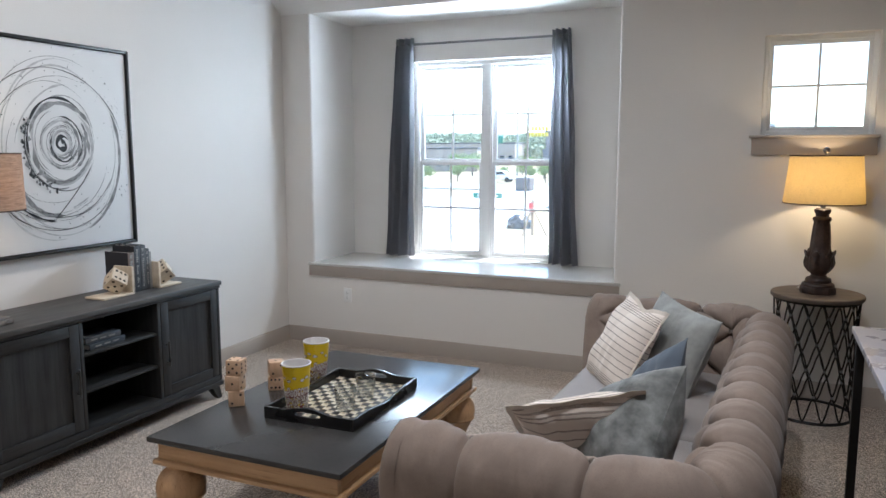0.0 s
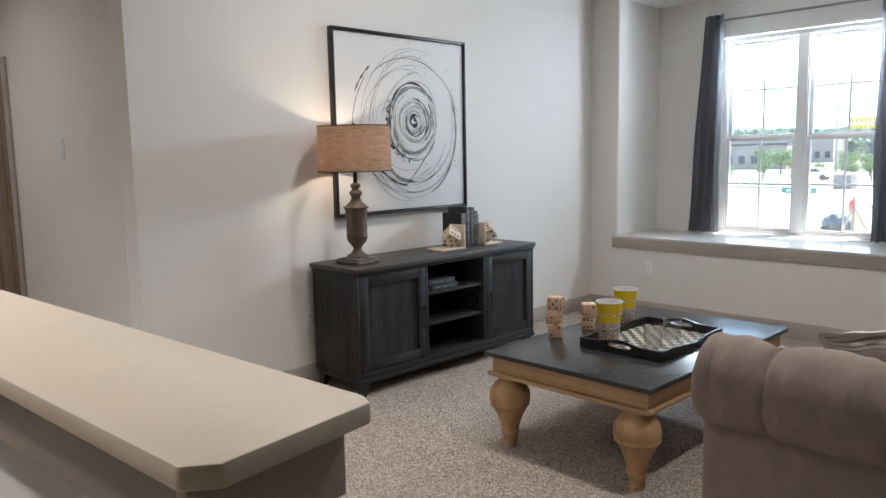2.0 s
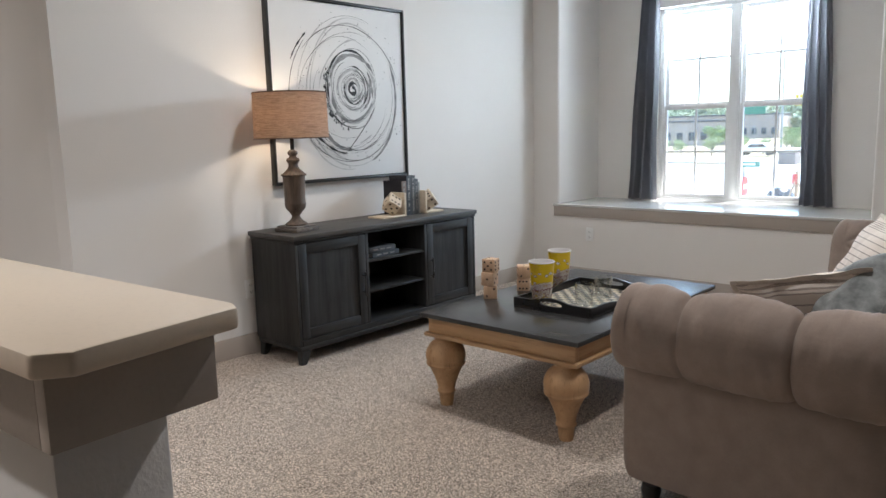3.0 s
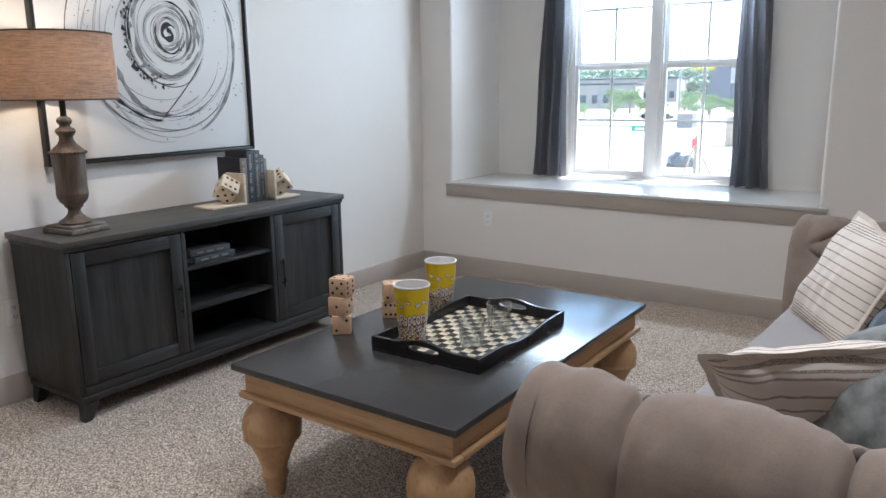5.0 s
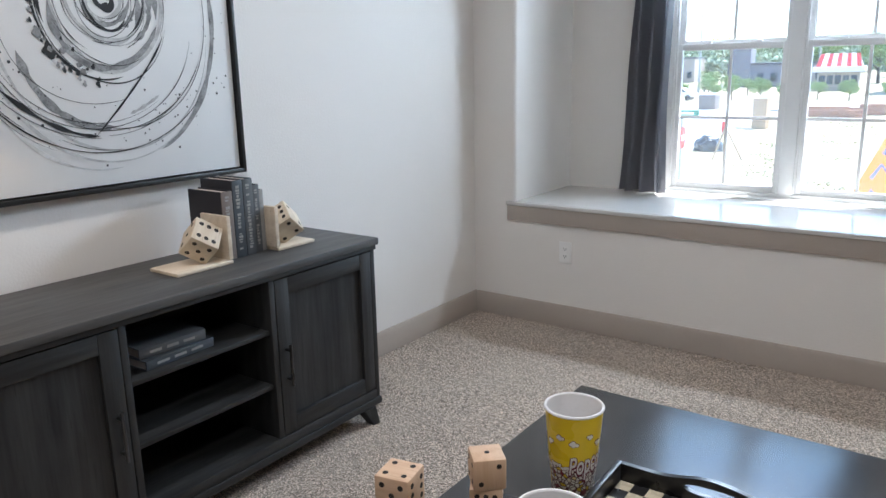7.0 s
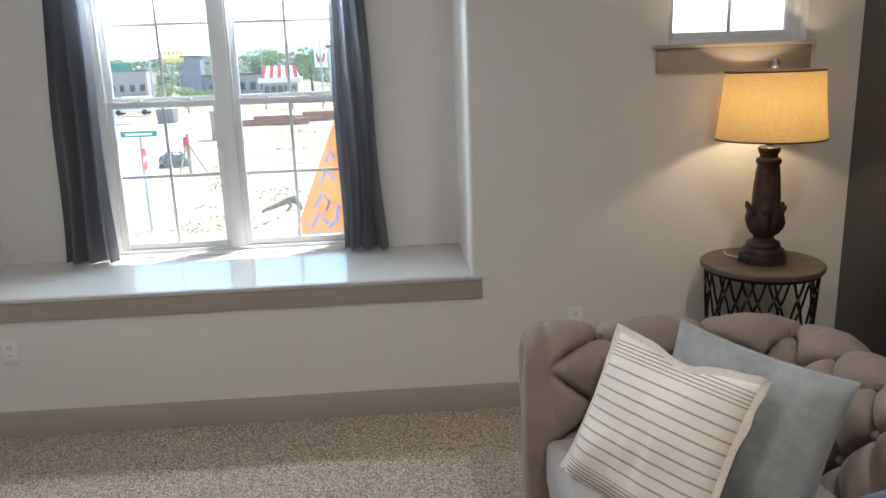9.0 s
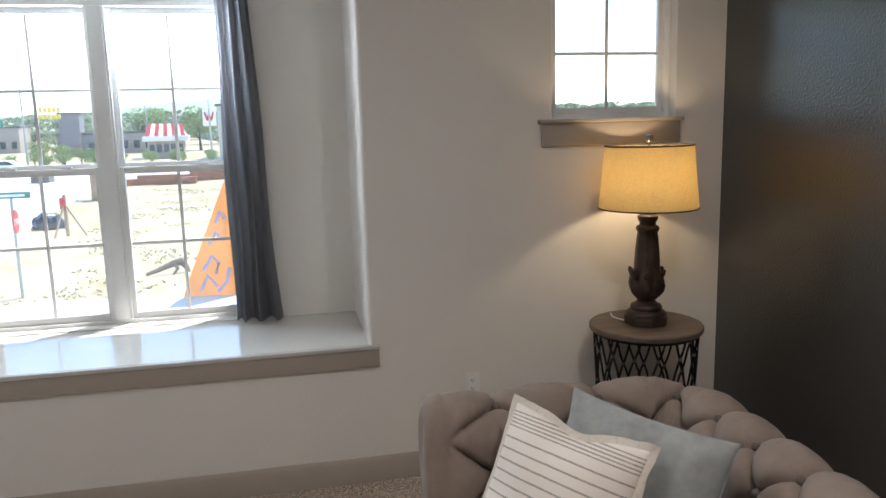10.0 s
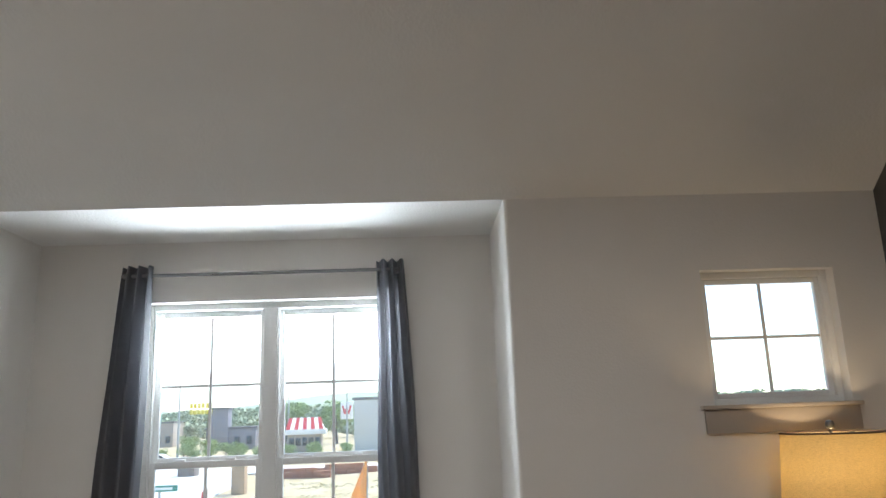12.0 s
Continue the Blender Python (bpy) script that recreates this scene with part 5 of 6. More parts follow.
    put(inks, [(-0.07 - 0.30 * t, -0.425 + 0.02 * t + 0.15 * t * t) for t in [i / 40 for i in range(41)]], 0.0085)
    # blots and spatter
    for i in range(80):
        a, r = rnd.choice((rnd.gauss(2.9, 0.25), rnd.gauss(4.0, 0.4))), rnd.gauss(0.235, 0.014)
        s = abs(rnd.gauss(0.003, 0.004)) + 0.0012
        k += 1
        bm = bmesh.new()
        vs = [bm.verts.new((base + 0.00002 * k, cy + r * math.cos(a) + s * (1 + 0.35 * math.sin(3 * q + a)) * math.cos(q), cz + r * 1.08 * math.sin(a) + 1.3 * s * (1 + 0.3 * math.sin(2 * q + r * 90)) * math.sin(q))) for q in [j * two / 14 for j in range(14)]]
        bm.faces.new(vs)
        (inks if i % 2 else washes).append(bm)
    for i in range(260):
        a, r, s = rnd.uniform(0, two), rnd.gauss(0.43, 0.06), abs(rnd.gauss(0.0012, 0.0012)) + 0.0007
        y, z = cy + r * math.cos(a) * (1.0), cz + r * math.sin(a)
        if not (PY0 + 0.03 < y < PY1 - 0.03 and PZ0 + 0.03 < z < PZ1 - 0.03):
            continue
        bm = bmesh.new()
        bm.faces.new([bm.verts.new((base + 0.0045, y + s * math.cos(q), z + s * math.sin(q))) for q in [j * two / 8 for j in range(8)]])
        inks.append(bm)
    for nm, bag, m in (("pale_brushwork", pales, "pale_wash"), ("grey_brushwork", washes, "wash"), ("ink_brushwork", inks, "ink")):
        tagged(part(nm, joined(*bag), m, p), kind="stuff")


painting()


# ---- sofa ----
SXF, SXB, SY0, SY1 = -0.720, 0.135, 1.830, 4.015   # the middle line of the rolled arms and back
RR, RV, RZ, RC = 0.120, 0.150, 0.630, 0.18


def roll_path(step):
    """Points (x, y, outward x, outward y, run) round the near arm, the back and the far arm."""
    out, run = [], 0.0

    def line(a, b, nrm):
        nonlocal run
        ln = math.dist(a, b)
        k = max(2, int(ln / step))
        for i in range(k):
            f = i / k
            out.append((a[0] + (b[0] - a[0]) * f, a[1] + (b[1] - a[1]) * f, nrm[0], nrm[1], run + ln * f))
        run += ln

    def arc(c, a0, a1):
        nonlocal run
        ln = RC * abs(a1 - a0) * 1.35
        k = max(6, int(ln / step))
        for i in range(k):
            a = a0 + (a1 - a0) * i / k
            out.append((c[0] + RC * math.cos(a), c[1] + RC * math.sin(a), math.cos(a), math.sin(a), run + ln * i / k))
        run += ln
    line((SXF, SY0), (SXB - RC, SY0), (0, -1))
    arc((SXB - RC, SY0 + RC), -math.pi / 2, 0)
    line((SXB, SY0 + RC), (SXB, SY1 - RC), (1, 0))
    arc((SXB - RC, SY1 - RC), 0, math.pi / 2)
    line((SXB - RC, SY1), (SXF, SY1), (0, 1))
    out.append((SXF, SY1, 0, 1, run))
    return out, run


def roll_profile():
    """(outward, height, outward normal part, height normal part, run) from the seat up over the roll to its underside."""
    pts = [(-0.156, 0.36), (-0.152, 0.44), (-0.144, 0.51), (-0.134, 0.57), (-0.123, 0.62)]
    for i in range(31):
        a = math.radians(172 - 238 * i / 30)
        pts.append((RR * math.cos(a), RZ + RV * math.sin(a)))
    pts.append((0.008, RZ - 0.140))
    fine = []
    for (a, b), (c, d) in zip(pts, pts[1:]):
        k = max(1, int(math.dist((a, b), (c, d)) / 0.0062))
        fine += [(a + (c - a) * i / k, b + (d - b) * i / k) for i in range(k)]
    fine.append(pts[-1])
    run, out = 0.0, []
    for i, (a, b) in enumerate(fine):
        p, q = fine[max(0, i - 1)], fine[min(len(fine) - 1, i + 1)]
        t = Vector((q[0] - p[0], q[1] - p[1])).normalized()
        if i:
            run += math.dist(fine[i - 1], (a, b))
        out.append((a, b, -t.y, t.x, run))
    return out


def sofa():
    s = thing("tufted_sofa", "taupe velvet button-tufted rolled-arm sofa with pillows", "sofa")
    path, total = roll_path(0.0052)
    prof = roll_profile()
    # wider pleats on the arms and corners than along the back
    arm = (SXB - RC - SXF) + RC * math.pi / 2 * 1.35
    stops = ((0.0, 0.0), (arm, 3.0), (total - arm, 12.0), (total, 15.0))

    def spread(q, i, j):
        for p0, p1 in zip(stops, stops[1:]):
            if q <= p1[i] or p1 is stops[-1]:
                return p0[j] + (q - p0[i]) * (p1[j] - p0[j]) / (p1[i] - p0[i])
    v_top, dv = 0.440, 0.132
    end = prof[-1][4]

    def puff(u, v):
        k = spread(u, 0, 1) + 0.5
        du = arm / 3 if u < arm or u > total - arm else (total - 2 * arm) / 9

        def off(q):
            return abs(q - round(q))
        if v < v_top:
            a, b = k + (v - v_top) / (2 * dv), k - (v - v_top) / (2 * dv)
            near = min(off(a), off(b)) * du * 0.8
            round_ = (abs(math.sin(math.pi * a)) * abs(math.sin(math.pi * b))) ** 0.5
            h = 0.52 * (1 - math.exp(-near / 0.009)) + 0.48 * round_
            amp = 0.060
        else:
            f = (v - v_top) / (end - v_top)
            near = off(k) * du
            # the pleats fade towards the outer side, with a half pleat between two of them
            g = max(0, 1 - f / 0.3)
            h = (0.50 - 0.08 * g) * (1 - math.exp(-near / 0.008)) + (0.50 + 0.08 * g) * abs(math.sin(math.pi * k)) ** 0.55
            half = off(k + 0.5) * du
            h -= 0.10 * math.exp(-half / 0.010) * max(0, 1 - abs(f - 0.5) / 0.25) * (du > 0.22)
            amp = (0.064 if du < 0.22 else 0.050) * (1 - 0.56 * min(1, f * 1.2))
        d = 0.0
        for row in range(0, 4):
            vb = v_top - row * dv
            kk = k - 0.5 * (row % 2)
            near = (kk - round(kk)) * du
            d += 0.026 * math.exp(-math.hypot(near, v - vb) / 0.020)
        e = min(1.0, u / 0.07, (total - u) / 0.07)
        e = e * e * (3 - 2 * e)
        return (amp * (h - 0.80) - d) * e
    bm = bmesh.new()
    grid = []
    for x, y, nx, ny, u in path:
        row = []
        for a, z, pa, pz, v in prof:
            wr = 0.0042 * noise.noise(Vector((u * 24, v * 8, 1.3))) + 0.0020 * noise.noise(Vector((u * 70, v * 22, 4.3)))
            g = puff(u, v) + wr
            r = a + pa * g
            row.append(bm.verts.new((x + nx * r, y + ny * r, z + pz * g)))
        grid.append(row)
    for r0, r1 in zip(grid, grid[1:]):
        for i in range(len(prof) - 1):
            bm.faces.new((r0[i], r0[i + 1], r1[i + 1], r1[i]))
    bmesh.ops.recalc_face_normals(bm, faces=bm.faces)
    part("tufted_roll", bm, "sofa", s, "deep button-tufted velvet roll", 80)
    # buttons
    bt = bmesh.new()
    bmesh.ops.create_uvsphere(bt, u_segments=12, v_segments=8, radius=0.0135)
    btm = mesh_of("button", bt, "button")
    for row in range(0, 3):
        vb = v_top - row * dv
        near_v = min(prof, key=lambda q: abs(q[4] - vb))
        for i in range(16):
            u = spread(min(15.0, i + 0.5 * ((row + 1) % 2)), 1, 0)
            if u > total - 0.03 or u < 0.03:
                continue
            x, y, nx, ny, _ = min(path, key=lambda q: abs(q[4] - u))
            g = -0.029
            r = near_v[0] + near_v[2] * g
            b = part("button", btm, "button", s)
            b.location = (x + nx * r, y + ny * r, near_v[1] + near_v[3] * g)
    # outer panels under the roll
    ob_, ib_ = 0.010, -0.150
    p2, _ = roll_path(0.03)
    bm = bmesh.new()
    grid = []
    sect = [(ob_ - 0.01, 0.54), (ob_ + 0.003, 0.45), (ob_ + 0.003, 0.2), (ob_, 0.075), (ib_, 0.075), (ib_, 0.37)]
    for x, y, nx, ny, u in p2:
        grid.append([bm.verts.new((x + nx * a, y + ny * a, z)) for a, z in sect])
    for r0, r1 in zip(grid, grid[1:]):
        for i in range(len(sect) - 1):
            bm.faces.new((r0[i], r0[i + 1], r1[i + 1], r1[i]))
    bmesh.ops.recalc_face_normals(bm, faces=bm.faces)
    part("outer_panel", bm, "sofa", s, "plain taupe velvet side and back panel", 40)
    # padded arm fronts
    for yy, sg in ((SY0, -1), (SY1, 1)):
        ring = [(a, z) for a, z, *_ in prof[::2]] + [(ob_, 0.47), (ob_, 0.4), (ob_, 0.25), (ob_, 0.076), (-0.04, 0.076), (ib_, 0.076), (ib_, 0.2), (ib_, 0.3)]
        c = (-0.03, 0.50)
        bm = bmesh.new()
        rows = []
        steps = [(1.0, 0.0), (1.015, 0.012), (1.015, 0.026), (0.99, 0.042), (0.93, 0.055), (0.86, 0.064), (0.72, 0.069), (0.56, 0.071), (0.40, 0.072), (0.24, 0.072), (0.10, 0.072)]
        for k, (sc, push) in enumerate(steps):
            row = []
            for a, z in ring:
                pa, pz = c[0] + (a - c[0]) * sc, c[1] + (z - c[1]) * (sc if z > 0.3 else min(sc, 1.0))
                dent = 0.045 * math.exp(-((pa + 0.01) ** 2 + (pz - 0.675) ** 2) / 0.026 ** 2) if k > 2 else 0
                ang = math.atan2(pz - 0.655, pa + 0.01)
                rr = math.hypot(pa + 0.01, pz - 0.655)
                fold = 0.004 * math.cos(7 * ang) * math.exp(-(rr - 0.045) ** 2 / 0.03 ** 2) if k > 2 else 0
                row.append(bm.verts.new((SXF - push + dent + fold, yy + sg * pa, pz)))
            rows.append(row)
        for r0, r1 in zip(rows, rows[1:]):
            for i in range(len(ring)):
                j = (i + 1) % len(ring)
                bm.faces.new((r0[i], r0[j], r1[j], r1[i]))
        bm.faces.new(rows[-1])
        bmesh.ops.recalc_face_normals(bm, faces=bm.faces)
        part("arm_front", bm, "sofa", s, "padded arm front with one button", 80)
        b = part("button", btm, "button", s)
        b.location = (SXF - 0.036, yy + sg * -0.01, 0.655)
    part("front_rail", box(SXF + 0.0, SXF + 0.05, SY0 + 0.14, SY1 - 0.14, 0.075, 0.285, 0.012), "sofa", s)
    part("deck", box(SXF + 0.051, SXB - 0.10, SY0 + 0.13, SY1 - 0.13, 0.08, 0.28, 0.005), "sofa", s)
    mid = (SY0 + SY1) / 2 - 0.03
    for a, b in ((SY0 + 0.142, mid - 0.002), (mid + 0.002, SY1 - 0.142)):
        cu = box(SXF - 0.012, SXB - 0.125, a, b, 0.288, 0.452, 0.035, 5)
        bmesh.ops.subdivide_edges(cu, edges=[e for e in cu.edges if e.calc_length() > 0.2], cuts=10, use_grid_fill=True)
        for v in cu.verts:
            fx = (v.co.x - SXF) / (SXB - 0.125 - SXF)
            fy = (v.co.y - a) / (b - a)
            if v.co.z > 0.36:
                v.co.z += 0.020 * max(0, math.sin(math.pi * min(1, max(0, fx)))) ** 0.5 * max(0, math.sin(math.pi * min(1, max(0, fy)))) ** 0.5 + 0.003 * noise.noise(v.co * 7)
        part("seat_cushion", cu, "sofa_seat", s, "flat grey seat cushion", 60)
    for x in (SXF + 0.045, SXB - 0.03):
        for y in (SY0 + 0.0, SY1 - 0.0):
            part("foot", moved(lathe([(0, 0), (0.024, 0), (0.03, 0.02), (0.036, 0.05), (0.03, 0.0745), (0, 0.0745)], 20), Matrix.Translation((x, y, 0))), "black_leg", s, "black turned foot")

    s.matrix_basis = Matrix.Translation((-0.864, 1.83, 0)) @ pose(0, 0, 0, 0, 0, -3.2) @ Matrix.Translation((0.84, -1.83, 0))


sofa()


# ---- pillows ----
def pillow_mesh(w, h, t, seed, chop=0.0, n=36):
    rnd = random.Random(seed)
    off = Vector((rnd.uniform(0, 50), rnd.uniform(0, 50), 0))
    bm = bmesh.new()
    sides = []
    for sg in (1, -1):
        g = []
        for j in range(n + 1):
            row = []
            for i in range(n + 1):
                u, v = -1 + 2 * i / n, -1 + 2 * j / n
                # finer towards the edges
                u, v = math.sin(u * math.pi / 2), math.sin(v * math.pi / 2)
                x = u * w / 2 * (1 - 0.07 * (1 - v * v))
                y = v * h / 2 * (1 - 0.07 * (1 - u * u))
                k = max(0, (1 - abs(u) ** 2.6) * (1 - abs(v) ** 2.6)) ** 0.55
                wr = noise.noise(Vector((x * 9, y * 9, 0)) + off) * 0.016 + noise.noise(Vector((x * 24, y * 7, 3)) + off) * 0.010
                notch = chop * math.exp(-((u - 0.05) / 0.34) ** 2) * max(0, (v + 0.1) / 1.1) ** 2
                row.append((x, y - notch, sg * (t / 2 * k * (1 - 5 * notch) + k * wr)))
            g.append(row)
        sides.append(g)
    top = [[bm.verts.new(p) for p in row] for row in sides[0]]
    bot = [[top[j][i] if i in (0, n) or j in (0, n) else bm.verts.new(sides[1][j][i]) for i in range(n + 1)] for j in range(n + 1)]
    for g, flip in ((top, False), (bot, True)):
        for j in range(n):
            for i in range(n):
                q = (g[j][i], g[j][i + 1], g[j + 1][i + 1], g[j + 1][i])
                bm.faces.new(q[::-1] if flip else q)
    return bm


def fringe_mesh(w, h, d, seed, chop=0.0):
    """A flat wavy hem round a pillow."""
    bm = bmesh.new()
    n = 30
    rim = []
    for k in range(4):
        for i in range(n):
            s = -1 + 2 * i / n
            s = math.sin(s * math.pi / 2)
            u, v = [(s, -1), (1, s), (-s, 1), (-1, -s)][k]
            rim.append((u, v))
    inner, outer = [], []
    for q, (u, v) in enumerate(rim):
        x, y = u * w / 2 * (1 - 0.07 * (1 - v * v)), v * h / 2 * (1 - 0.07 * (1 - u * u))
        if v > 0:
            y -= chop * math.exp(-((u - 0.05) / 0.34) ** 2) * ((v + 0.1) / 1.1) ** 2
        g = d * (1 + 0.25 * noise.noise(Vector((q * 0.37, seed, 0))))
        dx, dy = (g if u > 0.98 else -g if u < -0.98 else 0), (g if v > 0.98 else -g if v < -0.98 else 0)
        wz = 0.007 * noise.noise(Vector((q * 0.23, seed, 5)))
        inner.append((x, y, 0))
        outer.append((x + dx, y + dy, wz))
    for zoff in (0.0015, -0.0015):
        a = [bm.verts.new((x * 0.985, y * 0.985, z + zoff)) for x, y, z in inner]
        b = [bm.verts.new((x, y, z + zoff)) for x, y, z in outer]
        for i in range(len(a)):
            j = (i + 1) % len(a)
            bm.faces.new((a[i], a[j], b[j], b[i]))
    bmesh.ops.recalc_face_normals(bm, faces=bm.faces)
    return bm


def pillow(label, centre, normal, up, size, thick, material, seed, hem=0.0, spin=0.0, chop=0.0):
    z = Vector(normal).normalized()
    x = Vector(up).cross(z).normalized()
    y = z.cross(x)
    m = Matrix((x, y, z)).transposed().to_4x4()
    m.translation = Vector(centre)
    p = new("throw_pillow")
    tagged(p, label, "pillow", "throw pillows on the sofa")
    p.matrix_basis = m @ pose(0, 0, 0, 0, 0, spin)
    part("cover", pillow_mesh(size[0], size[1], thick, seed, chop), material, p, angle=80)
    if hem:
        part("fringe", fringe_mesh(size[0], size[1], hem, seed, chop), "linen_edge", p, "cream linen hem", 60)
    else:
        n = 24
        rim = []
        for k in range(4):
            for i in range(n):
                s = math.sin((-1 + 2 * i / n) * math.pi / 2)
                u, v = [(s, -1), (1, s), (-s, 1), (-1, -s)][k]
                rim.append((u * size[0] / 2 * (1 - 0.07 * (1 - v * v)), v * size[1] / 2 * (1 - 0.07 * (1 - u * u)), 0))
        part("piping", tube(rim, 0.0020, 6, True), material, p)
    return p


pillow("cream linen pillow with thin brown stripes against the sofa arm", (-0.42, 3.51, 0.630), (-0.76, -0.43, 0.49), (0.255, -0.016, 0.379), (0.465, 0.455), 0.17, "linen", 1, 0.020, 17, 0.025)
pillow("blue-grey velvet pillow leaning in the sofa corner", (-0.195, 3.505, 0.628), (-0.148, -0.127, 0.071), (0.2, 0.0, 0.415), (0.49, 0.47), 0.19, "grey_velvet", 2, 0, 10)
pillow("slate blue cloth pillow against the sofa back", (-0.20, 2.89, 0.605), (-0.80, -0.35, 0.48), (0.4, 0.1, 0.9), (0.38, 0.38), 0.13, "denim", 3, 0, 45)
pillow("cream linen striped pillow leaning on the sofa arm", (-0.335, 2.255, 0.65), (-0.28, 0.72, 0.62), (0.05, -0.60, 0.80), (0.40, 0.39), 0.17, "linen", 4, 0.018, -4)
pillow("silver-grey crushed velvet pillow beside the sofa arm", (-0.20, 2.25, 0.665), (-0.74, -0.32, 0.58), (0.55, 0.15, 0.83), (0.43, 0.43), 0.26, "silver_velvet", 5, 0, 42)


# ---- desk behind the sofa ----
desk = thing("desk", "pale grey topped desk on black metal legs", "desk")
part("top", box(0.533, 1.0, 1.60, 3.32, 0.835, 0.86, 0.003), "desk_top", desk)
for x in (0.565, 0.97):
    for y in (1.64, 3.28):
        part("leg", box(x - 0.016, x + 0.016, y - 0.016, y + 0.016, 0, 0.8345, 0.002), "iron", desk)
    part("rail", box(x - 0.012, x + 0.012, 1.6565, 3.2635, 0.80, 0.8345, 0.002), "iron", desk)

# ---- outside ----
indoors = set(scene.objects)
G = -3.2
bm = bmesh.new()
cell, x_lo, x_hi, y_lo, y_hi = 1.2, -45, 20, 9, 75
nx, ny = int((x_hi - x_lo) / cell), int((y_hi - y_lo) / cell)
vg = [[bm.verts.new((x_lo + cell * i, y_lo + cell * j, G + (0.10 * noise.noise(Vector((i * 0.3, j * 0.3, 2))) + 0.05 * noise.noise(Vector((i * 0.9, j * 0.9, 7)))) * (0 < i < nx and 0 < j < ny))) for i in range(nx + 1)] for j in range(ny + 1)]
for j in range(ny):
    for i in range(nx):
        bm.faces.new((vg[j][i], vg[j][i + 1], vg[j + 1][i + 1], vg[j + 1][i]))
big = [bm.verts.new((a, b, G)) for a, b in ((-3000, -600), (3000, -600), (3000, 3000), (-3000, 3000))]
sides = (vg[0], [vg[j][nx] for j in range(ny + 1)], vg[ny][::-1], [vg[j][0] for j in range(ny + 1)][::-1])
for k in range(4):
    s = sides[k]
    bm.faces.new([big[k], big[(k + 1) % 4]] + s[::-1])
bmesh.ops.recalc_face_normals(bm, faces=bm.faces)
solid("ground", bm, "ground", "dry grass and sandy building plot below the window", "ground", "structure")


def slab(points, z0, z1):
    return prism(points, z0, z1, "z")


solid("road", slab([(-11, 14), (-12.5, 32), (-15.5, 45), (-17, 63), (-21, 76), (-27.2, 76), (-29, 45), (-30, 14)], G + 0.02, G + 0.14), "asphalt", "pale sunlit road running past the plot", "road", "structure")
solid("cross_road", slab([(-70, 76.5), (25, 70), (25, 79), (-70, 86)], G + 0.03, G + 0.15), "asphalt", "pale sunlit cross road", "road", "structure")
solid("pavement", slab([(-14, 19.4), (12, 18.6), (12, 22.4), (-9, 23.2)], G + 0.02, G + 0.17), "concrete", "pale concrete pavement along the plot", "pavement", "structure")

# tufts of dry grass
rg = random.Random(5)
verts, faces = [], []
for i in range(5200):
    x, y = rg.uniform(-13, 2), rg.uniform(23.5, 62)
    if x < -11.5 - max(0, (y - 33)) * 0.16 + 1 or noise.noise(Vector((x * 0.35, y * 0.35, 3))) < -0.02:
        continue
    for k in range(3):
        a, h, w = rg.uniform(0, 6.3), rg.uniform(0.03, 0.10), rg.uniform(0.03, 0.08)
        dx, dy = math.cos(a) * w, math.sin(a) * w
        q = len(verts)
        verts += [(x - dx, y - dy, G - 0.02), (x + dx, y + dy, G - 0.02), (x + dy + rg.uniform(-.1, .1), y + dx, G + h)]
        faces.append((q, q + 1, q + 2))
me = bpy.data.meshes.new("grass")
me.from_pydata(verts, [], faces)
me.materials.append(leafy("dry_grass_blades", (0.54, 0.48, 0.27)))
tagged(new("grass", me), "sparse dry grass tufts on the plot", "grass", kind="stuff")


def clump(rnd, n, rx, ry, rz, size, verts, faces, c=(0, 0, 0)):
    """Small leaf quads scattered over a lumpy crown."""
    lumps = [(Vector((rnd.uniform(-0.6, 0.6) * rx, rnd.uniform(-0.6, 0.6) * ry, rnd.uniform(-0.4, 0.6) * rz)), rnd.uniform(0.35, 0.6)) for _ in range(9)]
    for i in range(n):
        o, r = rnd.choice(lumps)
        d = Vector((rnd.gauss(0, 1), rnd.gauss(0, 1), rnd.gauss(0, 1))).normalized() * rnd.uniform(0.75, 1.05) * r
        p = Vector(c) + o + Vector((d.x * rx, d.y * ry, d.z * rz))
        s = size * rnd.uniform(0.6, 1.5)
        u = Vector((rnd.gauss(0, 1), rnd.gauss(0, 1), rnd.gauss(0, 0.6))).normalized() * s
        w = u.cross(Vector((rnd.gauss(0, 1), rnd.gauss(0, 1), rnd.gauss(0, 1)))).normalized() * s * 0.7
        q = len(verts)
        verts += [tuple(p - u), tuple(p + w), tuple(p + u), tuple(p - w)]
        faces.append((q, q + 1, q + 2, q + 3))


def tree_kind(seed):
    rnd = random.Random(seed)
    t = thing("tree", "leafy green tree beside the far road", "tree", (0, 0, -900 - seed), group="trees along the road")
    limbs = [tube([(0, 0, -0.2), (0.05, 0, 1.0), (0.1, 0.05, 2.2), (0.0, 0.1, 3.6)], [0.20, 0.16, 0.12, 0.05], 8)]
    for i in range(5):
        a, z = rnd.uniform(0, 6.3), rnd.uniform(1.4, 2.4)
        limbs.append(tube([(0.05, 0, z), (0.8 * math.cos(a), 0.8 * math.sin(a), z + 0.7), (1.5 * math.cos(a), 1.5 * math.sin(a), z + 1.3)], [0.09, 0.06, 0.02], 6))
    part("trunk", joined(*limbs), "bark", t)
    v, f = [], []
    clump(rnd, 2600, 2.4, 2.4, 1.9, 0.135, v, f, (0, 0, 3.4))
    me = bpy.data.meshes.new("crown")
    me.from_pydata(v, [], f)
    me.materials.append(M["leaf"])
    part("crown", me, "leaf", t)
    return t


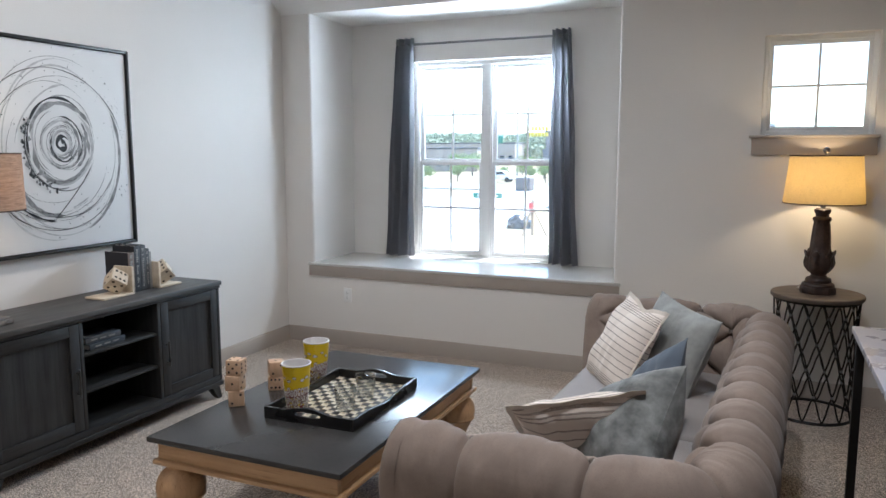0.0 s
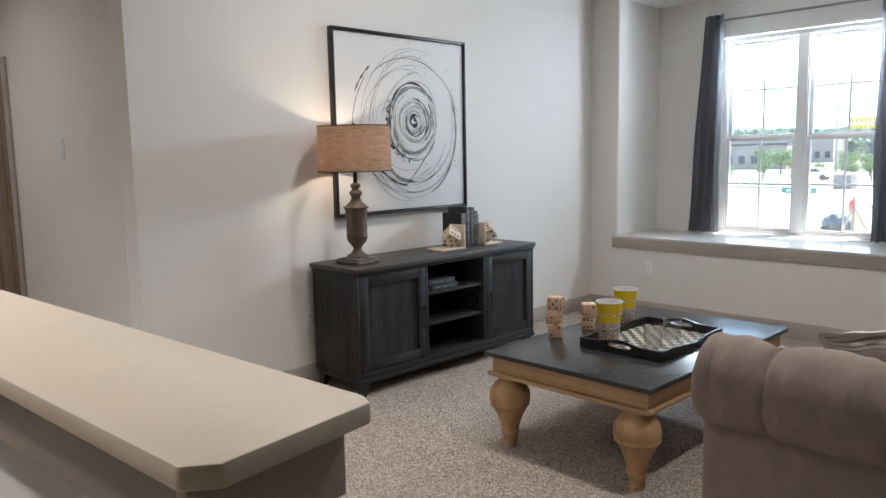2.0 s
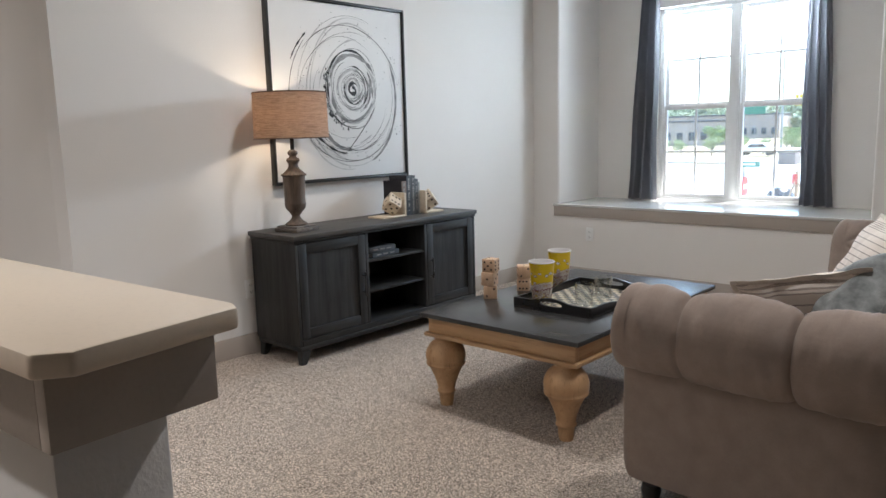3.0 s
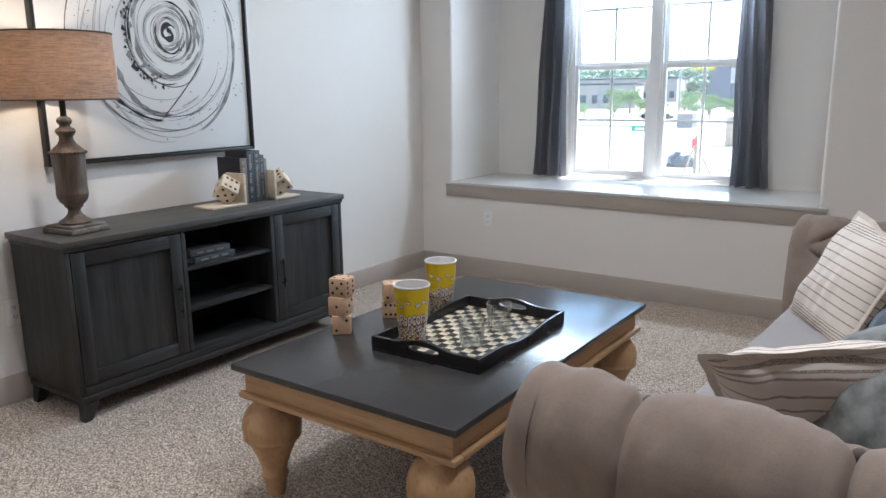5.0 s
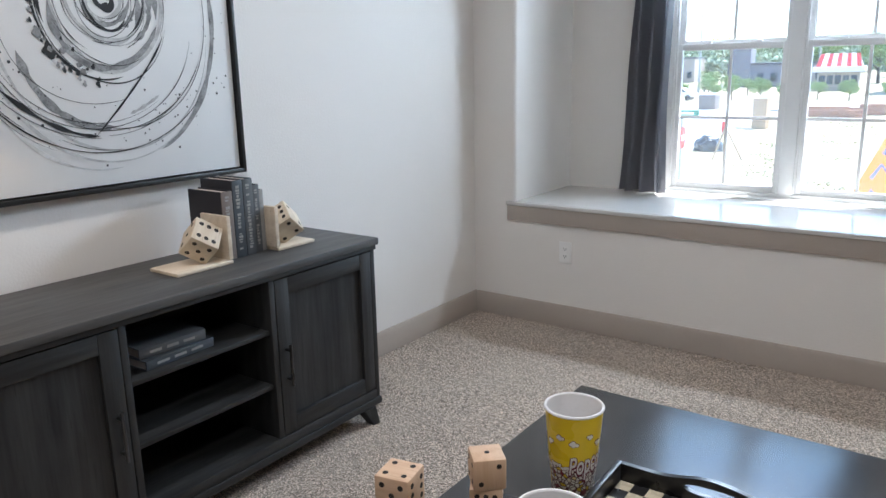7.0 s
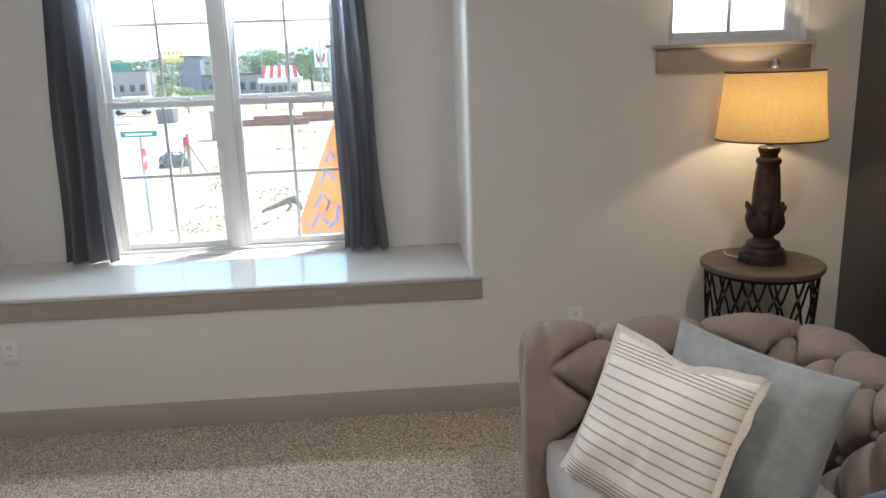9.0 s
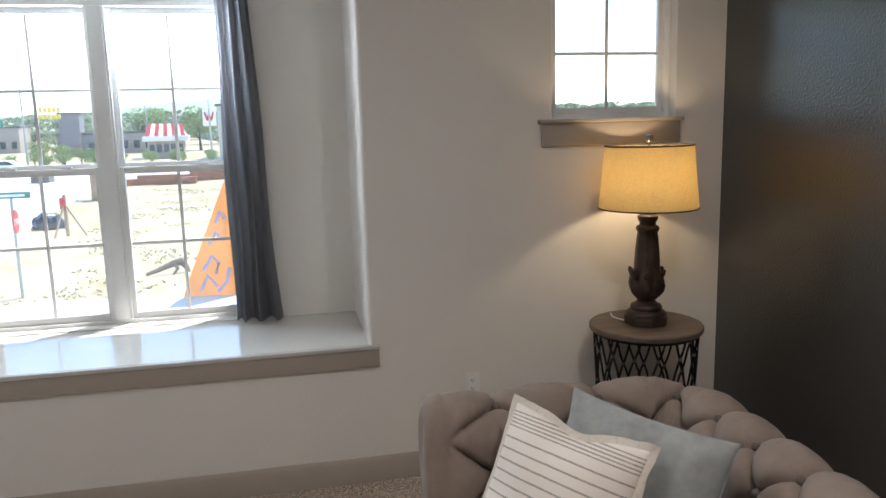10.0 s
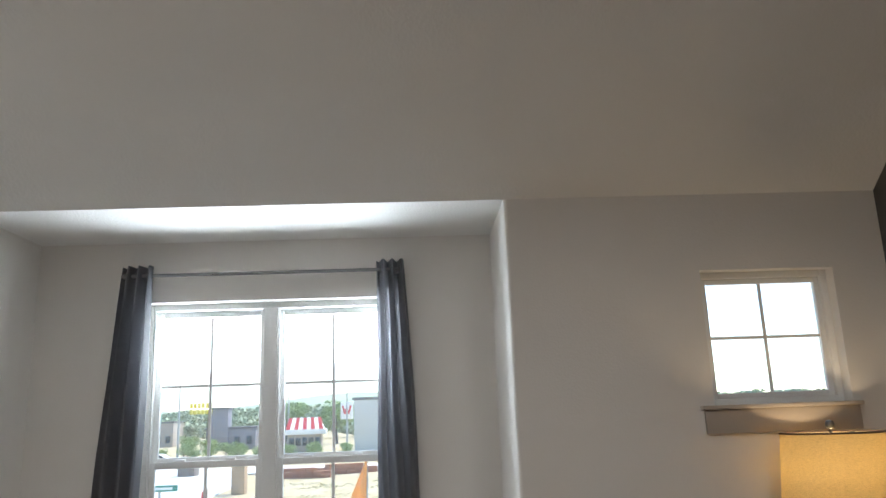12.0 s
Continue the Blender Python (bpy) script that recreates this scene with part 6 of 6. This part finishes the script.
kinds = [tree_kind(k) for k in (1, 2, 3)]
spots = []
for i in range(17):
    spots.append((-62 + i * 3.1 + rg.uniform(-0.8, 0.8), 92 + rg.uniform(-3, 3), rg.uniform(0.36, 0.52)))
spots += [(-31, 101, 0.9), (-33.5, 99, 0.8), (-29.3, 103, 0.7), (-11, 122, 1.0), (-13, 126, 1.2), (-8, 118, 0.7), (-36, 108, 1.0), (-44, 106, 1.1), (-48, 110, 1.1), (-9.5, 140, 1.5), (-21, 150, 1.6), (-30, 150, 1.6), (12, 130, 1.2), (20, 120, 1.2), (30, 140, 1.5)]
for i, (x, y, s) in enumerate(spots):
    s *= 0.62 if i > 16 and y < 130 else 1
    m = pose(x, y, G, 0, 0, 47 * i) @ Matrix.Diagonal((s, s, s * 0.95, 1))
    if i < 3:
        kinds[i].matrix_basis = m
    else:
        c = copy_thing(kinds[i % 3], m)
        c.scale = (s, s, s * 0.95)

# far woods on low hills
v, f = [], []
rw = random.Random(11)
for d, hgt, n, size, wide in ((190, 5.5, 60, 1.1, 9), (260, 8, 70, 1.5, 13), (420, 12, 80, 2.6, 22), (800, 18, 90, 5.0, 42)):
    for i in range(n):
        x = -d * 1.1 + i * d * 2.0 / n + rw.uniform(-3, 3)
        clump(rw, 520, wide * 0.62, 6, hgt * 0.42, size * 0.45, v, f, (x, d + rw.uniform(-12, 12), G + hgt * rw.uniform(0.35, 0.6)))
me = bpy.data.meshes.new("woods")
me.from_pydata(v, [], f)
# the woods take the leaf colour with haze painted in
me.materials.append(M["leaf_hazed"])
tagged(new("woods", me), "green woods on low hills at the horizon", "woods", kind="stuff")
hill = bmesh.new()
prev = None
for i in range(81):
    x = -1600 + i * 40
    z = G + 30 + 9 * math.sin(i * 0.21) + 6 * math.sin(i * 0.53 + 1)
    row = [hill.verts.new((x, 700, G - 1)), hill.verts.new((x, 1250, z)), hill.verts.new((x, 1700, G - 1))]
    if prev:
        for k in range(2):
            hill.faces.new((prev[k], row[k], row[k + 1], prev[k + 1]))
    prev = row
bmesh.ops.recalc_face_normals(hill, faces=hill.faces)
solid("far_hill", hill, "leaf_hazed", "low wooded hills along the horizon", "hill", "structure")


# striped-roof diner
def diner():
    d = thing("diner", "low diner with a red and white striped hipped roof", "building", (-21.8, 120, G), 6)
    w, l, h = 2.5, 2.2, 2.55
    part("wall", box(-w, w, -l, l, 0, h, 0.02), "tan_wall", d)
    part("eave", box(-w - 0.7, w + 0.7, -l - 0.7, l + 0.7, h, h + 0.75, 0.05), "white_ext", d)
    n, top = 9, 2.45
    for i in range(n):
        a0, a1 = -w - 0.3 + (2 * w + 0.6) * i / n, -w - 0.3 + (2 * w + 0.6) * (i + 1) / n
        b0, b1 = a0 * 0.86, a1 * 0.86
        bm2 = bmesh.new()
        lo = [bm2.verts.new(p) for p in ((a0, -l - 0.5, h + 0.76), (a1, -l - 0.5, h + 0.76), (b1, -1.0, h + top), (b0, -1.0, h + top))]
        hi = [bm2.verts.new((q.co.x, q.co.y, q.co.z + 0.06)) for q in lo]
        bm2.faces.new(lo[::-1])
        bm2.faces.new(hi)
        for k in range(4):
            bm2.faces.new((lo[k], lo[(k + 1) % 4], hi[(k + 1) % 4], hi[k]))
        part("roof_stripe", bm2, "red" if i % 2 == 0 else "white_ext", d)
    part("roof", joined(prism([(-w - 0.3, h + 0.75), (w + 0.3, h + 0.75), (0.86 * w, h + top - 0.1), (-0.86 * w, h + top - 0.1)], -0.9, l, "y")), "white_ext", d)
    for i in range(5):
        x = -w + 0.15 + i * 0.98
        part("window", box(x, x + 0.75, -l - 0.03, -l - 0.005, 0.9, 2.1, 0.01), "ext_glass", d)


diner()


def block(name, label, at, w, l, h, material, turn=0, tower=None, floors=1):
    b = thing(name, label, "building", (at[0], at[1], G), turn)
    part("wall", box(-w, w, -l, l, 0, h, 0.03), material, b)
    part("roof", box(-w - 0.2, w + 0.2, -l - 0.2, l + 0.2, h, h + 0.35, 0.03), "roof_dark", b)
    for fl in range(floors):
        z = 0.9 + fl * 3.2
        k = max(2, int(w))
        for i in range(k):
            x = -w + (i + 0.5) * 2 * w / k
            part("window", box(x - 0.5, x + 0.5, -l - 0.04, -l - 0.005, z, z + 1.4, 0.01), "ext_glass", b)
    if tower:
        part("tower", box(tower[0], tower[0] + tower[1], -l - 0.6, l * 0.2, 0, tower[2], 0.05), material, b)
        part("tower_cap", box(tower[0] - 0.2, tower[0] + tower[1] + 0.2, -l - 0.8, l * 0.2 + 0.2, tower[2], tower[2] + 0.4, 0.03), "roof_dark", b)


block("restaurant", "grey-violet stone restaurant with a square tower", (-38, 139), 4.2, 4, 3.6, "stone_grey", 8, (-3.6, 3.1, 6.9))
block("shop", "low tan stucco shop beside the road", (-33, 150), 6, 4, 3.6, "tan_wall", 5)
block("shop", "low tan shop among trees", (-60, 128), 8, 5, 4.0, "tan_wall", 14)
block("warehouse", "long pale warehouse in the distance", (-75, 170), 16, 8, 5.0, "tan_wall", 10)
block("office_block", "plain pale office wall beyond the plot", (-7.6, 114), 5.0, 6, 7.2, "siding", -4, None, 0)
block("house", "small pale house far behind the plot", (4, 150), 6, 5, 4.5, "white_ext", 0)


# posts, signs and plot clutter
def post_sign(name, label, at, height, board):
    s = thing(name, label, "sign", (at[0], at[1], G + 0.02))
    part("pole", tube([(0, 0, 0), (0, 0, height)], 0.045, 8), "post", s)
    return s


st = post_sign("stop_sign", "red octagonal road sign on a leaning post", (-9.45, 24.6), 2.6, 0)
st.rotation_euler = (0, 0, radians(97))
o8 = [(0.36 * math.cos(math.pi / 8 + i * math.pi / 4), 2.22 + 0.36 * math.sin(math.pi / 8 + i * math.pi / 4)) for i in range(8)]
part("plate", prism(o8, -0.075, -0.05, "y"), "sign_red", st)
stop = word("STOP", 0.24, 0.006)
moved(stop, Matrix.Translation((0, -0.079, 2.14)))
part("lettering", stop, "white_ext", st)
ns = post_sign("street_sign", "green street name sign on a post", (-9.5, 24.75), 3.06, 0)
part("plate", box(-0.55, 0.55, -0.07, -0.05, 2.88, 3.06, 0.005), "sign_green", ns)
part("print_bar", box(-0.4, 0.4, -0.074, -0.0705, 2.93, 3.0, 0), "white_ext", ns)
af = thing("plot_marker", "orange topped wooden stake with slanting braces", "marker", (-12.0, 37.6, G))
part("stake", box(-0.07, 0.07, -0.07, 0.07, 0, 1.9, 0.01), "raw_wood", af)
part("flag", box(-0.20, 0.04, -0.09, -0.071, 1.25, 1.75, 0.01), "sign_red", af)
part("brace", tube([(0.05, -0.05, 1.4), (0.9, -0.3, 0)], 0.045, 6), "raw_wood", af)
part("brace", tube([(-0.05, -0.05, 1.4), (-0.35, -0.7, 0)], 0.045, 6), "raw_wood", af)
lg = thing("log", "weathered fallen log with a broken root", "log", (-5.75, 27.0, G + 0.02), 12)
lg.scale = (0.75, 0.75, 0.8)
part("trunk", tube([(-1.0, -0.2, 0.08), (-0.4, 0, 0.22), (0.2, 0.1, 0.42), (0.55, 0.1, 0.45)], [0.07, 0.10, 0.14, 0.17], 9), "bark", lg)
part("root", tube([(0.5, 0.1, 0.45), (0.7, 0.0, 0.2), (0.75, -0.1, 0.0)], [0.16, 0.12, 0.09], 8), "bark", lg)
part("root", tube([(0.2, 0.1, 0.40), (0.3, -0.1, 0.2), (0.1, -0.25, 0.0)], [0.1, 0.08, 0.05], 8), "bark", lg)


def feather_flag():
    f = thing("feather_flag", "tall orange feather flag with violet strokes", "flag", (-3.75, 22.6, G + 0.02))
    part("pole", tube([(0.55, 0, 0), (0.58, 0, 2.4), (0.6, 0, 3.2), (0.6, 0, 3.75)], 0.025, 8), "post", f)
    bm2 = bmesh.new()
    rows = []
    for i in range(25):
        k = i / 24
        z = 0.12 + 3.55 * k
        left, right = -0.92 + 1.47 * k ** 1.05, 0.57 + 0.02 * k
        rows.append([bm2.verts.new((left + (right - left) * q / 6, 0.10 * math.sin(3 * k + q * 0.7), z)) for q in range(7)])
    for a, b in zip(rows, rows[1:]):
        for q in range(6):
            bm2.faces.new((a[q], a[q + 1], b[q + 1], b[q]))
    bmesh.ops.solidify(bm2, geom=bm2.faces[:], thickness=0.006)
    part("cloth", bm2, "orange", f)
    for pts in ([(-0.40, 0.35), (-0.2, 0.75), (0.05, 0.45)], [(-0.3, 0.9), (-0.05, 1.3), (0.12, 1.1), (0.02, 0.8)], [(-0.10, 1.6), (0.1, 1.95), (0.3, 1.7)], [(0.05, 0.3), (0.3, 0.55), (0.38, 0.95)], [(0.12, 2.2), (0.25, 2.5), (0.36, 2.3)]):
        part("printed_stroke", tube([(x, -0.16, z) for x, z in pts], 0.05, 5), "violet", f)


feather_flag()


def car(at, turn, label, paint):
    c = thing("car", label, "car", (at[0], at[1], G + 0.14), turn, "parked cars")
    side = [(-2.2, 0.35), (-2.15, 0.75), (-1.2, 0.9), (-0.7, 1.4), (0.8, 1.42), (1.5, 0.95), (2.15, 0.85), (2.25, 0.4)]
    part("body", prism([(x, z) for x, z in side], -0.85, 0.85, "y", 0.06), paint, c)
    part("window", prism([(-1.0, 0.95), (-0.65, 1.33), (0.72, 1.35), (1.2, 0.97)], -0.862, 0.862, "y"), "ext_glass", c)
    wheel = mesh_of("wheel", moved(lathe([(0, -0.1), (0.3, -0.1), (0.33, -0.06), (0.33, 0.06), (0.3, 0.1), (0, 0.1)], 20), pose(0, 0, 0, 90)), "rubber")
    for x in (-1.4, 1.4):
        for y in (-0.8, 0.8):
            w = part("wheel", wheel, "rubber", c)
            w.location = (x, y, 0.33)


heap = thing("tarp_heap", "low dark tarp-covered heap at the road's edge", "heap", (-13.75, 40.6, G + 0.02), 10)
hb = bmesh.new()
bmesh.ops.create_icosphere(hb, subdivisions=4, radius=1)
for v in hb.verts:
    q = Vector((v.co.x, v.co.y, max(0, v.co.z) ** 0.7 if v.co.z > 0 else 0))
    k = 1 + 0.25 * noise.noise(v.co * 2.5)
    v.co = Vector((q.x * 0.72 * k, q.y * 0.6 * k, q.z * 0.72 * k))
part("cover", hb, "car_black", heap)
car((-33, 88), 5, "white car waiting at the far road", "white_ext")
bin_spots = ((-24.2, 72.5, 1.5, 1.45, "book_brown", "maroon and grey site box beside the road", "cabin"), (-15.0, 55, 0.9, 2.0, "raw_wood", "brown portable cabin beside the plot", "cabin"))
for x, y, w, h, m, lb, cat in bin_spots:
    k = thing("site_cabin", lb, cat, (x, y, G))
    part("body", box(-w / 2, w / 2, -w / 2, w / 2, 0, h, 0.03), m, k)
    part("roof", box(-w / 2 - 0.05, w / 2 + 0.05, -w / 2 - 0.05, w / 2 + 0.05, h, h + 0.15, 0.04), "white_ext", k)
    part("door", box(-w / 2 + 0.15, w / 2 - 0.15, -w / 2 - 0.03, -w / 2 - 0.001, 0.1, h - 0.2, 0.01), m, k)


# stacked bricks on the plot
bk = mesh_of("brick", box(-0.45, 0.45, -0.3, 0.3, 0, 0.28, 0.02, 1), "brick")
rb = random.Random(3)
for p, (x, y, n, label) in enumerate(((-13.0, 66.5, 9, "long row of stacked clay bricks"), (-9.4, 70.5, 9, "heaped clay bricks on the plot"))):
    st = thing("brick_stack", label, "brick stack", (x, y, G), 9, "brick stacks")
    for i in range(n):
        for z in range(3 if 1 < i < n - 2 else 2):
            b = part("brick", bk, "brick", st)
            b.matrix_basis = pose((i - n / 2) * 0.62 + rb.uniform(-0.05, 0.05), rb.uniform(-0.2, 0.2), z * 0.285, 0, 0, rb.uniform(-8, 8))


def light_pole(at, h, arm):
    p = thing("light_pole", "tall grey street light pole", "street light", (at[0], at[1], G), 0, "street lights")
    part("pole", tube([(0, 0, 0), (0, 0, h)], [0.16, 0.09], 10), "post", p)
    if arm:
        part("arm", tube([(0, 0, h - 0.1), (0.8, 0, h + 0.25), (2.0, 0, h + 0.2)], 0.05, 6), "post", p)
        part("head", box(1.7, 2.4, -0.15, 0.15, h + 0.1, h + 0.24, 0.03), "post", p)


light_pole((-36.0, 104), 13.2, False)
light_pole((-24.5, 120), 8.5, True)
light_pole((-13, 100), 8.0, True)
ys = post_sign("pole_sign", "yellow lettered sign on a tall pole", (-40.5, 128), 8.2, 0)
for i in range(6):
    part("letter_block", box(-1.9 + i * 0.65, -1.4 + i * 0.65, -0.2, -0.05, 7.2, 8.0, 0.02), "sign_yellow", ys)
    part("letter_block", box(-1.9 + i * 0.65, -1.4 + i * 0.65, -0.2, -0.05, 6.2, 6.9, 0.02), "sign_yellow", ys)
ws = post_sign("pole_sign", "white sign with a red emblem on a pole", (-13.6, 105), 6.2, 0)
part("board", box(-0.85, 0.85, -0.2, 0.0, 4.6, 6.9, 0.03), "white_ext", ws)
for a, b in (((-0.55, 6.4), (-0.25, 5.3)), ((-0.25, 5.3), (0.0, 6.1)), ((0.0, 6.1), (0.25, 5.3)), ((0.25, 5.3), (0.55, 6.4))):
    part("emblem", tube([(a[0], -0.22, a[1]), (b[0], -0.22, b[1])], 0.12, 5), "sign_red", ws)
gs = post_sign("road_sign", "green road sign far along the road", (-45, 118), 6.0, 0)
part("board", box(-1.6, 1.6, -0.15, -0.05, 5.0, 6.2, 0.02), "sign_green", gs)

# the land outside lies turned a little to the house and rises away from it
EYE = Vector((-1.07, 1.735, 1.62))
turned = Matrix.Translation(EYE) @ pose(0, 0, 0, 0.5, 0, -1.65) @ Matrix.Translation(-EYE)
for ob in [o for o in scene.objects if o not in indoors and o.parent is None]:
    ob.matrix_basis = turned @ ob.matrix_basis
